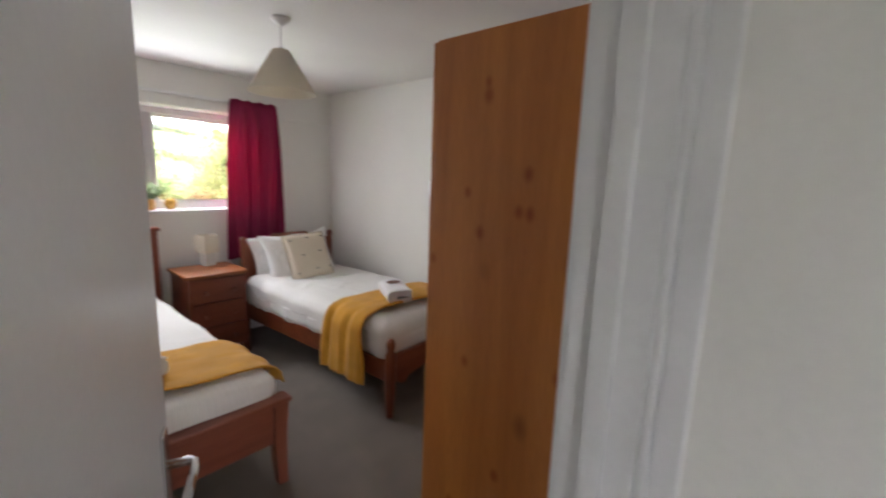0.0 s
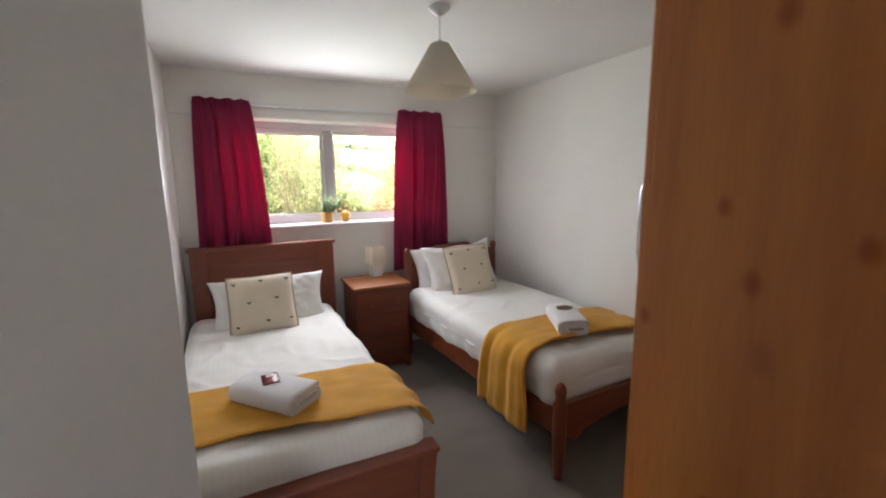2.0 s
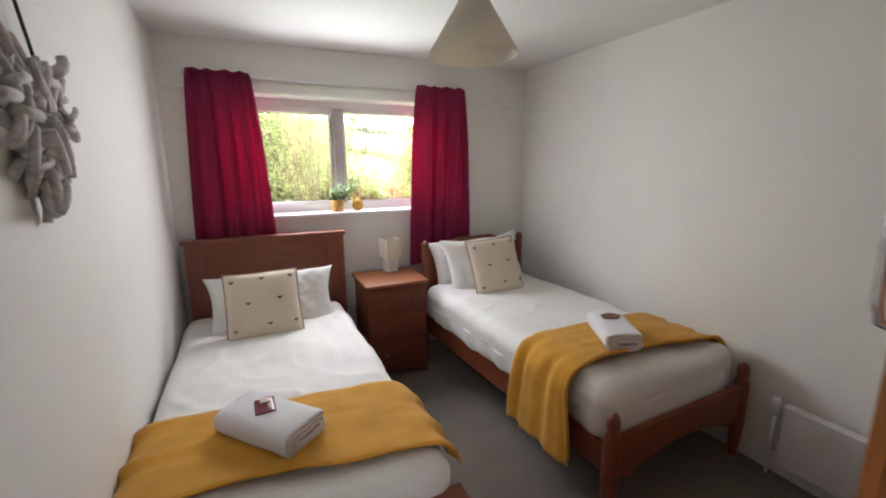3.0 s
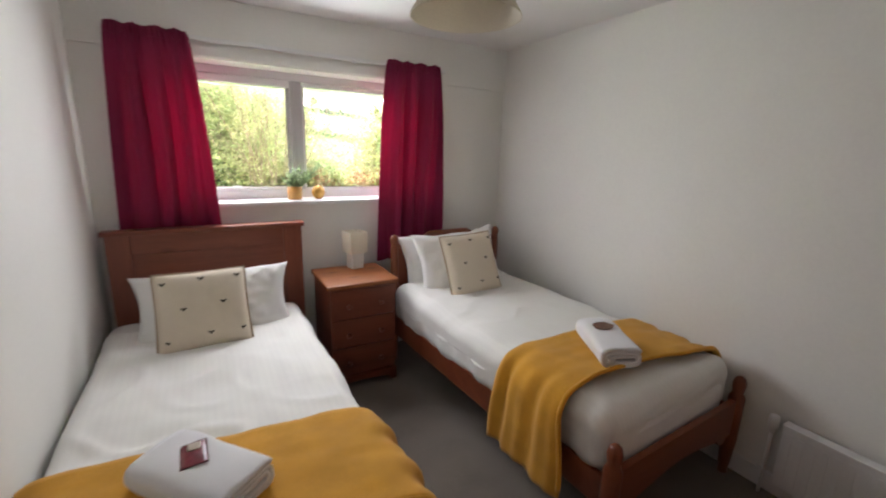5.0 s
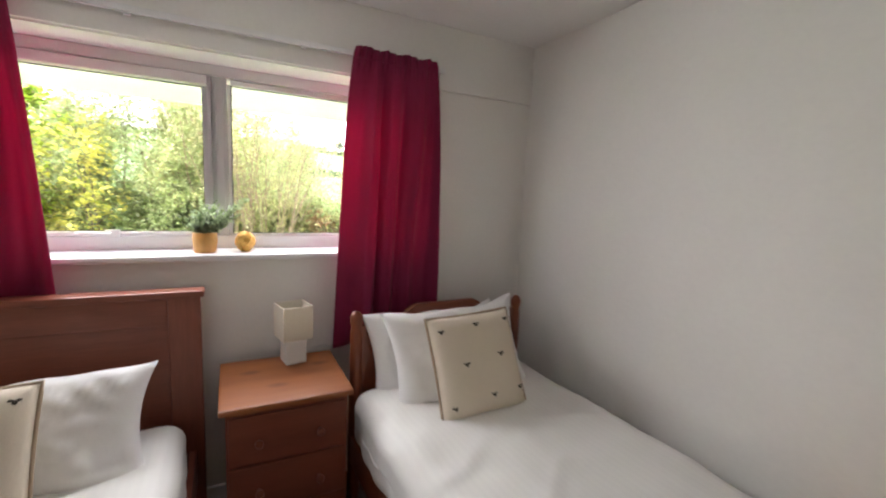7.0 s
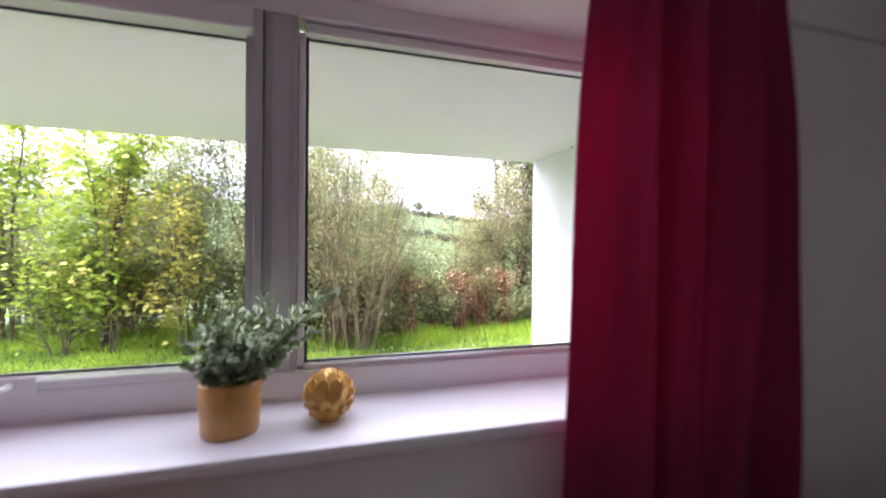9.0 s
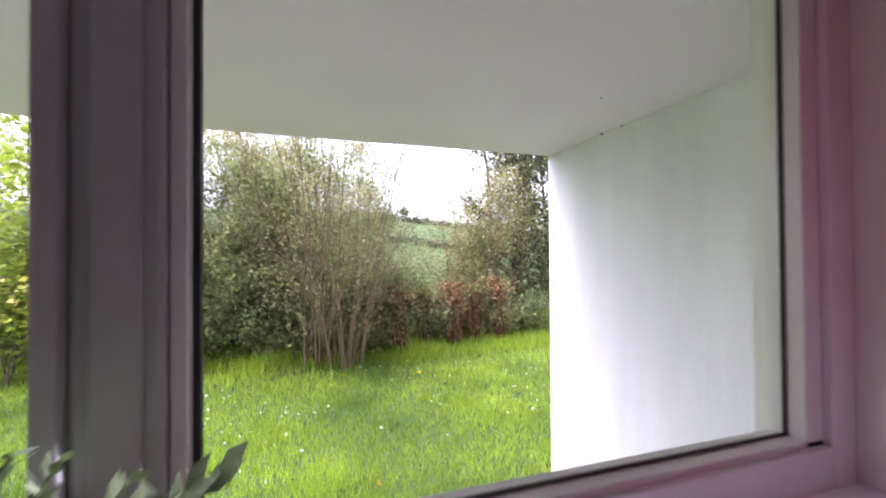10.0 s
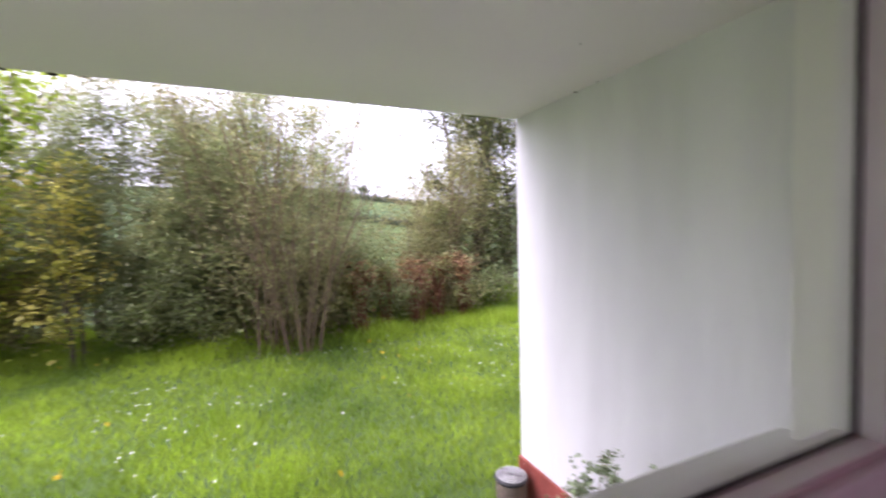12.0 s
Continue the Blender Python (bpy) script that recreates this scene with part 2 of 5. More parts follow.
DANDELION = material("dandelion_yellow", (0.75, 0.55, 0.03), 0.7, blotch=0.05)
BARK = material("grey_brown_bark", (0.16, 0.125, 0.095), 0.9, grain=0.5, blotch=0.25, blotch_scale=12, bump=0.6, bump_scale=60)
HAZEL = material("brown_hazel_bark", (0.215, 0.15, 0.1), 0.85, grain=0.4, blotch=0.25, blotch_scale=10)
TWIG = material("tan_stem_bark", (0.27, 0.2, 0.13), 0.9, grain=0.4, blotch=0.2, blotch_scale=10)
RUSSET = material("russet_stem", (0.22, 0.085, 0.05), 0.9, grain=0.4, blotch=0.3, blotch_scale=10)
LEAF_BRIGHT = material("bright_spring_leaf", (0.240, 0.375, 0.038), 0.55, blotch=0.25, blotch_scale=1.5, per_island=0.35, translucent=0.4, tint2=(0.450, 0.540, 0.075))
LEAF_GOLD = material("golden_young_leaf", (0.44, 0.48, 0.08), 0.6, blotch=0.2, blotch_scale=2, per_island=0.3, translucent=0.45, tint2=(0.55, 0.46, 0.13))
LEAF_OLIVE = material("olive_leaf", (0.30, 0.31, 0.115), 0.65, blotch=0.25, blotch_scale=1.5, per_island=0.35, translucent=0.5, tint2=(0.34, 0.32, 0.15))
LEAF_GREEN = material("mid_green_leaf", (0.235, 0.305, 0.115), 0.6, blotch=0.25, blotch_scale=1.5, per_island=0.35, translucent=0.5, tint2=(0.28, 0.31, 0.14))
LEAF_DARK = material("dark_ivy_leaf", (0.104, 0.129, 0.046), 0.5, blotch=0.3, blotch_scale=1.5, per_island=0.45, translucent=0.15, tint2=(0.187, 0.208, 0.073))
LEAF_RED = material("russet_leaf", (0.280, 0.119, 0.070), 0.65, blotch=0.3, blotch_scale=2, per_island=0.4, translucent=0.2, tint2=(0.308, 0.196, 0.084))
# far foliage lightened: the distance haze is put into its base colour
HEDGE_FAR = material("far_hedge", (0.10, 0.12, 0.08), 0.9, blotch=0.3, blotch_scale=0.2, per_island=0.3)
GLASS = bpy.data.materials.new("window_glass")
GLASS.use_nodes = True
gb = GLASS.node_tree.nodes["Principled BSDF"]
gb.inputs["Transmission Weight"].default_value = 1.0
gb.inputs["Roughness"].default_value = 0.0
gb.inputs["IOR"].default_value = 1.1
gb.inputs["Base Color"].default_value = (0.97, 0.98, 0.97, 1)


# ---- builders ----
def link(name, bm, mat, parent=None, smooth=False):
    me = bpy.data.meshes.new(name)
    bm.to_mesh(me)
    bm.free()
    if smooth:
        for p in me.polygons:
            p.use_smooth = True
    me.materials.append(mat)
    ob = new(name, me)
    if parent is not None:
        ob.parent = parent
    return ob


def part(name, bm, mat, parent, label="", smooth=False):
    ob = link(name, bm, mat, parent, smooth)
    if label:
        ob["label"] = label
    return ob


def thing(name, label, category, m=None, group="", kind=""):
    ob = new(name)
    ob.empty_display_size = 0.1
    ob.matrix_world = m if m is not None else Matrix()
    return tagged(ob, label, category, group, kind)


def structure(name, bm, mat, label="", category="", smooth=False):
    return tagged(link(name, bm, mat, None, smooth), label or name.replace("_", " "), category or name.split("_")[0], kind="structure")


def add_box(bm, lo, hi, bevel=0.0, m=None):
    """A box between two corners, its edges rounded."""
    r = bmesh.ops.create_cube(bm, size=1)
    vs = r["verts"]
    c = [(a + b) / 2 for a, b in zip(lo, hi)]
    d = [abs(b - a) for a, b in zip(lo, hi)]
    bmesh.ops.transform(bm, matrix=Matrix.Translation(c) @ Matrix.Diagonal((*d, 1)), verts=vs)
    if bevel:
        es = list({e for v in vs for e in v.link_edges})
        out = bmesh.ops.bevel(bm, geom=es, offset=min(bevel, min(d) * 0.45), segments=2, profile=0.6, affect="EDGES")
        vs = list({v for f in out["faces"] for v in f.verts} | {v for v in vs if v.is_valid})
    if m is not None:
        bmesh.ops.transform(bm, matrix=m, verts=vs)
    return bm


def box(lo, hi, bevel=0.0, m=None):
    return add_box(bmesh.new(), lo, hi, bevel, m)


def boxes(*spans, bevel=0.0):
    bm = bmesh.new()
    for lo, hi in spans:
        add_box(bm, lo, hi, bevel)
    return bm


def sheet(bm, rows, closed=False):
    """Quads over a grid of points, row by row."""
    vs = [[bm.verts.new(p) for p in row] for row in rows]
    for a, b in zip(vs, vs[1:]):
        n = len(a)
        for i in range(n if closed else n - 1):
            bm.faces.new((a[i], a[(i + 1) % n], b[(i + 1) % n], b[i]))
    return vs


def lathe(profile, n=24, centre=(0, 0, 0), bm=None):
    """A turned solid from (radius, height) pairs."""
    bm = bm or bmesh.new()
    rows = [[(centre[0] + r * math.cos(2 * math.pi * i / n), centre[1] + r * math.sin(2 * math.pi * i / n), centre[2] + z)
             for i in range(n)] for r, z in profile]
    vs = sheet(bm, rows, closed=True)
    if profile[0][0] > 1e-4:
        bm.faces.new(list(reversed(vs[0])))
    if profile[-1][0] > 1e-4:
        bm.faces.new(vs[-1])
    return bm


def tube(points, radius, n=8, bm=None, taper=1.0):
    """A round rod along points."""
    bm = bm or bmesh.new()
    pts = [Vector(p) for p in points]
    rows = []
    for i, p in enumerate(pts):
        d = (pts[min(i + 1, len(pts) - 1)] - pts[max(i - 1, 0)]).normalized()
        side = d.cross(Vector((0.31, 0.17, 0.93)))
        if side.length < 0.05:
            side = d.cross(Vector((1, 0, 0)))
        side.normalize()
        up = side.cross(d)
        r = radius * (1 + (taper - 1) * i / max(1, len(pts) - 1))
        rows.append([p + r * (math.cos(2 * math.pi * k / n) * side + math.sin(2 * math.pi * k / n) * up) for k in range(n)])
    vs = sheet(bm, rows, closed=True)
    bm.faces.new(list(reversed(vs[0])))
    bm.faces.new(vs[-1])
    return bm


def soft_box(size, r, n, wobble=0.0, scale=4.0, seed=0.0, sag=0.0):
    """A cushion-like box centred at the origin: rounded by r, its skin rippled."""
    bm = bmesh.new()
    bmesh.ops.create_cube(bm, size=2)
    bmesh.ops.subdivide_edges(bm, edges=bm.edges[:], cuts=n, use_grid_fill=True)
    h = Vector(size) / 2
    for v in bm.verts:
        p = Vector([c * k for c, k in zip(v.co, h)])
        q = Vector([max(-(k - r), min(k - r, c)) for c, k in zip(p, h)])
        d = p - q
        if d.length > 1e-6:
            p = q + d.normalized() * r
        if wobble:
            o = p + Vector((seed, seed * 2, seed * 3))
            p += Vector((noise.noise(o * scale), noise.noise(o * scale + Vector((9, 0, 0))), noise.noise(o * scale + Vector((0, 9, 0))))) * wobble
        if sag and p.z > 0:
            p.z -= sag * (1 - (p.x / h.x) ** 2) * (1 - (p.y / h.y) ** 2)
        v.co = p
    return bm


def pillow_mesh(w, h, t, n=22, pull=0.07, wobble=0.016, seed=0.0):
    """A stuffed pillow lying in x, y: thick in the middle, its corners drawn to points."""
    bm = bmesh.new()
    for sgn in (1, -1):
        rows = []
        for j in range(n + 1):
            v = 2 * j / n - 1
            row = []
            for i in range(n + 1):
                u = 2 * i / n - 1
                z = sgn * t / 2 * (max(0, (1 - u ** 4)) * max(0, (1 - v ** 4))) ** 0.6
                x = u * w / 2 * (1 - pull * (1 - v * v))
                y = v * h / 2 * (1 - pull * (1 - u * u)) + wobble * 0.8 * noise.noise(Vector((u * 2.2 + seed * 3, 0.5, seed)))
                o = Vector((x * 7 + seed, y * 7, sgn))
                z += wobble * noise.noise(o) * (1 - u ** 6) * (1 - v ** 6) + wobble * 0.6 * noise.noise(o * 3) * (1 - u ** 6) * (1 - v ** 6)
                row.append((x, y, z))
            rows.append(row if sgn > 0 else row[::-1])
        sheet(bm, rows)
    bmesh.ops.remove_doubles(bm, verts=bm.verts[:], dist=1e-4)
    return bm


def quads_mesh(name, corners, mat, parent=None, label="", tris=False):
    """One mesh from an array of quads or triangles, shape (n, 4 or 3, 3)."""
    k = corners.shape[1]
    me = bpy.data.meshes.new(name)
    n = len(corners)
    me.vertices.add(n * k)
    me.vertices.foreach_set("co", corners.reshape(-1).astype(np.float32))
    me.loops.add(n * k)
    me.loops.foreach_set("vertex_index", np.arange(n * k, dtype=np.int32))
    me.polygons.add(n)
    me.polygons.foreach_set("loop_start", np.arange(0, n * k, k, dtype=np.int32))
    me.polygons.foreach_set("loop_total", np.full(n, k, dtype=np.int32))
    me.update(calc_edges=True)
    me.validate()
    me.materials.append(mat)
    ob = new(name, me)
    if parent is not None:
        ob.parent = parent
    if label:
        ob["label"] = label
    return ob


# ---- the room ----
X0, X1, Y0, Y1, H = -0.13, 2.71, 0.2, 3.965, 2.402
WX0, WX1, WZ0, WZ1 = 0.12, 2.0, 1.19, 2.072
OUT = 4.32
structure("floor", box((-1.6, -2.2, -0.12), (X1 + 0.12, OUT, 0.0)), CARPET, "grey-brown short pile carpet floor", "floor")
structure("ceiling", box((-1.6, -2.2, H), (X1 + 0.12, OUT, H + 0.12)), CEIL, "white painted ceiling", "ceiling")
structure("wall_north", boxes(((X0 - 0.12, Y1, 0), (WX0, OUT, H)), ((WX1, Y1, 0), (X1 + 0.12, OUT, H)),
                              ((WX0, Y1, 0), (WX1, OUT, WZ0)), ((WX0, Y1, WZ1), (WX1, OUT, H))), WALL, "white painted window wall", "wall")
structure("wall_east", box((X1, -2.2, 0), (X1 + 0.12, Y1, H)), WALL, "white painted side wall beside the bed", "wall")
structure("wall_west", box((X0 - 0.12, Y0 - 0.13, 0), (X0, Y1, H)), WALL, "white painted side wall with hanging heart", "wall")
structure("wall_south", boxes(((0.705, Y0 - 0.13, 0), (X1, Y0, H)), ((X0, Y0 - 0.13, 2.06), (0.705, Y0, H))), WALL, "white painted wall around the doorway", "wall")
structure("wall_hall_east", box((0.705, -2.2, 0), (0.805, Y0 - 0.135, H)), WALL, "white painted hallway wall", "wall")
structure("wall_hall_west", box((-1.6, -2.2, 0), (-1.5, Y0 - 0.13, H)), WALL, "white painted hallway wall", "wall")
# unseen end wall; its gap is added to let the fill light in
structure("wall_hall_south", boxes(((-1.5, -2.2, 0), (-0.75, -2.1, H)), ((-0.35, -2.2, 0), (0.705, -2.1, H)), ((-0.75, -2.2, 2.05), (-0.35, -2.1, H))), WALL, "unseen white painted hallway end wall with a gap added for the fill light", "wall")
structure("wall_hall_north", box((-1.5, Y0 - 0.13, 0), (X0 - 0.12, Y0, H)), WALL, "white painted hallway wall", "wall")
structure("trim_window_beam", box((X0, Y1 - 0.018, 2.078), (X1, Y1, H), 0.004), WALL, "boxed white beam over the window", "trim")
structure("baseboard_east", box((X1 - 0.016, Y0, 0), (X1, Y1, 0.1), 0.005), GLOSS, "white gloss skirting board", "baseboard")
structure("baseboard_north", box((X0, Y1 - 0.016, 0), (X1 - 0.016, Y1, 0.1), 0.005), GLOSS, "white gloss skirting board", "baseboard")
structure("baseboard_west", box((X0, Y0, 0), (X0 + 0.016, Y1 - 0.016, 0.1), 0.005), GLOSS, "white gloss skirting board", "baseboard")
structure("baseboard_hall", box((0.689, -2.1, 0), (0.705, Y0 - 0.2, 0.1), 0.005), GLOSS, "white gloss skirting board", "baseboard")

# door lining, stops and architraves
lining = thing("door_frame", "white gloss door lining with stops and architraves", "door frame", kind="structure")
part("jamb", box((0.67, Y0 - 0.135, 0), (0.705, Y0 + 0.005, 2.03), 0.003), GLOSS, lining)
part("jamb", box((X0, Y0 - 0.135, 0), (X0 + 0.035, Y0 + 0.005, 2.03), 0.003), GLOSS, lining)
part("head", box((X0, Y0 - 0.135, 2.03), (0.705, Y0 + 0.005, 2.06), 0.003), GLOSS, lining)
part("stop", box((0.656, Y0 - 0.085, 0), (0.67, Y0 - 0.045, 2.03), 0.004), GLOSS, lining)
part("stop", box((X0 + 0.035, Y0 - 0.085, 0), (X0 + 0.049, Y0 - 0.045, 2.03), 0.004), GLOSS, lining)
part("architrave", boxes(((0.676, Y0 + 0.005, 0), (0.745, Y0 + 0.018, 2.1)), ((0.69, Y0 + 0.018, 0), (0.73, Y0 + 0.024, 2.09)), bevel=0.004), GLOSS, lining)
part("architrave", boxes(((0.676, Y0 - 0.153, 0), (0.705, Y0 - 0.136, 2.1)), ((0.69, Y0 - 0.2, 0), (0.705, Y0 - 0.154, 2.1)), bevel=0.005), GLOSS, lining)
part("architrave", box((X0, Y0 + 0.005, 2.045), (0.775, Y0 + 0.018, 2.115), 0.004), GLOSS, lining)

# the open door leaf
HX, HY, FX, FY = -0.09, 0.197, 0.187, 0.81
DW = math.hypot(FX - HX, FY - HY)
door_pose = pose(HX, HY, 0.008, 0, 0, math.degrees(math.atan2(FY - HY, FX - HX)))
door = thing("door_1", "open white gloss flush door with chrome lever", "door", door_pose, kind="structure")
part("leaf", box((0, 0.0, 0), (DW, 0.038, 1.98), 0.003), GLOSS, door)
hz = 0.995
lever = part("lever_handle", tube([(DW - 0.055, -0.004, hz), (DW - 0.055, -0.045, hz), (DW - 0.062, -0.052, hz), (DW - 0.085, -0.054, hz), (DW - 0.165, -0.05, hz - 0.002)], 0.0085, 10), CHROME, door, "chrome lever handle", True)
part("backplate", box((DW - 0.075, -0.007, hz - 0.1), (DW - 0.035, 0, hz + 0.07), 0.003), CHROME, lever)
lever2 = part("lever_handle", tube([(DW - 0.055, 0.04, hz), (DW - 0.055, 0.083, hz), (DW - 0.062, 0.09, hz), (DW - 0.085, 0.092, hz), (DW - 0.165, 0.09, hz - 0.002)], 0.0085, 10), CHROME, door, "chrome lever handle", True)
part("backplate", box((DW - 0.075, 0.038, hz - 0.1), (DW - 0.035, 0.045, hz + 0.07), 0.003), CHROME, lever2)
for z in (0.2, 1.0, 1.75):
    part("hinge", lathe([(0.006, -0.045), (0.006, 0.045)], 10, (-0.004, -0.004, z)), CHROME, door)

# ---- window ----
win = thing("window_1", "white plastic double casement window with two panes", "window", kind="structure")
FY0, FY1 = 4.165, 4.235
GY = 4.208
fr = part("window_frame", boxes(((WX0, FY0, WZ0 + 0.02), (WX0 + 0.055, FY1, WZ1)), ((WX1 - 0.055, FY0, WZ0 + 0.02), (WX1, FY1, WZ1)),
                                ((WX0 + 0.055, FY0, WZ0 + 0.02), (WX1 - 0.055, FY1, WZ0 + 0.085)), ((WX0 + 0.055, FY0, WZ1 - 0.05), (WX1 - 0.055, FY1, WZ1)),
                                bevel=0.004), UPVC, win)
part("mullion", boxes(((1.019, FY0, WZ0 + 0.085), (1.085, FY1, WZ1 - 0.05)), ((1.034, FY0 - 0.006, WZ0 + 0.09), (1.071, FY0, WZ1 - 0.055)), bevel=0.004), SHADED_UPVC, win, "ribbed white window post, backlit shade in its grey")
LX0, LX1, RX0, RX1, PZ0, PZ1 = 0.235, 0.982, 1.1, 1.905, 1.276, 1.995
part("sash", boxes(((WX0 + 0.056, FY0 - 0.014, WZ0 + 0.088), (LX0, FY1 - 0.004, WZ1 - 0.053)), 
                   ((LX0, FY0 - 0.014, WZ0 + 0.088), (1.002, FY1 - 0.004, PZ0 + 0.018)), ((LX0, FY0 - 0.014, PZ1 - 0.02), (1.002, FY1 - 0.004, WZ1 - 0.053)), bevel=0.005), UPVC, win)
part("sash_stile", boxes(((1.002, FY0 - 0.014, PZ0 + 0.0), (1.018, FY1 - 0.004, WZ1 - 0.055)), ((0.982, FY0 + 0.022, PZ0 + 0.018), (1.002, FY1 - 0.006, WZ1 - 0.072)), bevel=0.003), SHADED_UPVC, win, "white casement stile, backlit shade in its grey")
part("glazing_bead", boxes(((RX0 - 0.014, FY0 + 0.012, PZ0 - 0.004), (RX0, FY1 - 0.005, PZ1)), ((RX1, FY0 + 0.012, PZ0 - 0.004), (RX1 + 0.038, FY1 - 0.005, PZ1)),
                           ((RX0 - 0.014, FY0 + 0.012, PZ0 - 0.004), (RX1 + 0.038, FY1 - 0.005, PZ0 + 0.008)), ((RX0, FY0 + 0.012, PZ1), (RX1, FY1 - 0.005, PZ1 + 0.022)), bevel=0.002), UPVC, win)
for a, b, z0 in ((LX0, LX1, PZ0 + 0.018), (RX0, RX1, PZ0 + 0.008)):
    zt = PZ1 - 0.02 if a == LX0 else PZ1
    part("gasket", boxes(((a, GY - 0.012, z0), (a + 0.006, GY, zt)), ((b - 0.003, GY - 0.006, z0), (b, GY, zt)),
                         ((a + 0.006, GY - 0.006, z0), (b - 0.003, GY, z0 + 0.003)), ((a + 0.006, GY - 0.006, zt - 0.003), (b - 0.003, GY, zt))), GASKET, win, "black rubber glazing seal")
    pane = part("pane", box((a - 0.006, GY, z0 - 0.006), (b + 0.006, GY + 0.006, zt + 0.006)), GLASS, win, "clear glass pane")
    pane.visible_shadow = False
for sx, sz, r in ((1.169, 1.608, 0.0008), (1.166, 1.604, 0.0005), (1.172, 1.605, 0.0006), (1.192, 1.608, 0.0005), (1.254, 1.614, 0.0006), (1.286, 1.604, 0.0005), (1.219, 1.594, 0.0005), (1.168, 1.595, 0.0006)):
    part("speck", lathe([(r * 0.3, 0), (r, 0.0002), (r * 0.6, 0.0004), (0.0001, 0.0005)], 8, (0, 0, 0)), UPVC, win, "pale dirt speck on the glass").matrix_local = pose(sx, GY + 0.006, sz, -90, 0, 0)
hd = part("window_handle", tube([(0.62, FY0 - 0.022, 1.29), (0.62, FY0 - 0.05, 1.29), (0.60, FY0 - 0.056, 1.291), (0.505, FY0 - 0.05, 1.296)], 0.0075, 8), PLASTIC, win, "white lever window handle", True)
part("handle_base", box((0.6, FY0 - 0.028, 1.272), (0.655, FY0 - 0.018, 1.306), 0.003), PLASTIC, hd)
structure("window_sill", box((WX0 - 0.045, Y1 - 0.032, WZ0 - 0.002), (WX1 + 0.045, FY0 + 0.01, WZ0 + 0.024), 0.008), GLOSS, "white gloss window board", "window sill")
structure("window_sill_outside", box((WX0 - 0.03, FY1 + 0.002, WZ0 - 0.03), (WX1 + 0.03, OUT + 0.03, WZ0 + 0.018), 0.006), UPVC, "white outer window sill", "window sill")

# ---- outside shell ----
soffit = structure("balcony_soffit", box((-4.0, OUT, 2.174), (7.0, 6.02, 2.44), 0.01), SOFFIT, "white painted underside of the balcony", "soffit")
for sx, sy, sz, q in ((0.42, 6.018, 2.176, 0.014), (0.56, 6.019, 2.176, 0.018), (0.66, 6.018, 2.175, 0.01), (0.12, 6.018, 2.176, 0.012), (2.628, 5.5, 2.17, 0.008), (2.626, 5.36, 2.171, 0.006), (2.3, 5.1, 2.173, 0.004)):
    grime = lathe([(q * 0.2, -q * 0.6), (q, -q * 0.25), (q * 0.8, q * 0.2), (q * 0.1, q * 0.4)], 8, (sx, sy, sz))
    part("grime_spot", grime, MOTIF, soffit, "dark cobweb spot")
structure("wall_side_outside", box((2.638, OUT, 0.19), (2.92, 6.009, 2.2), 0.006), RENDER, "white rendered side wall under the balcony", "wall")
structure("plinth", box((2.628, OUT, -0.3), (2.93, 6.03, 0.19), 0.01), PLINTH, "red painted masonry plinth", "plinth")
structure("house_wall_outside", boxes(((-4.0, Y1, -0.3), (X0 - 0.125, OUT, 2.44)), ((X1 + 0.125, Y1, -0.3), (7.0, OUT, 2.44)), ((-4.0, Y1, 2.44 + 0.125), (7.0, OUT, 5.2))), RENDER, "white rendered house wall", "wall")
structure("house_roof", box((-4.3, -6.0, 5.2), (7.3, 6.3, 5.4)), SOFFIT, "roof over the house", "roof")
# never in view: grey slab added to bounce neutral light onto the soffit
structure("pavement", box((-4.0, OUT, -0.14), (2.64, 5.75, 0.0), 0.01), PAVING, "unseen grey slab added under the balcony to bounce neutral light", "pavement")
# never in view: added so light through the hall gap is less green
structure("pavement_front", box((-4.0, -9.0, -0.16), (7.0, -2.2, -0.02)), PAVING, "unseen grey slab added beyond the hall gap against green bounce", "pavement")

# ---- furniture ----
def duvet(parent, lo, hi, r, seed):
    size = [b - a for a, b in zip(lo, hi)]
    bm = soft_box(size, r, 96, 0.017, 3.2, seed)
    c = Vector([(a + b) / 2 for a, b in zip(lo, hi)])
    for v in bm.verts:
        fold = noise.noise(Vector((v.co.x * 2.2 + seed, v.co.y * 9, v.co.z * 3))) * 0.007 + noise.noise(Vector((v.co.x * 13, v.co.y * 8 + seed, v.co.z * 5))) * 0.005 + max(0, noise.noise(Vector((v.co.x * 5 + 3 * seed, v.co.y * 21, 1.0))) - 0.25) * 0.006
        ridge = abs(noise.noise(Vector((v.co.x * 2.6 + v.co.y * 1.7 + 5 * seed, v.co.y * 3.1 - v.co.x * 1.2, seed))))
        fold += 0.011 * max(0, 0.16 - ridge) / 0.16 * (0.5 + noise.noise(Vector((v.co.x * 1.7, v.co.y * 1.7, 7 + seed))))
        if v.co.z < 0:
            v.co.x *= 1 + 0.012 * math.sin(v.co.y * 16 + seed) + 0.008 * math.sin(v.co.y * 37)
        v.co += c + Vector((0, 0, fold))
    return part("duvet", bm, LINEN, parent, "white striped cotton duvet", True)


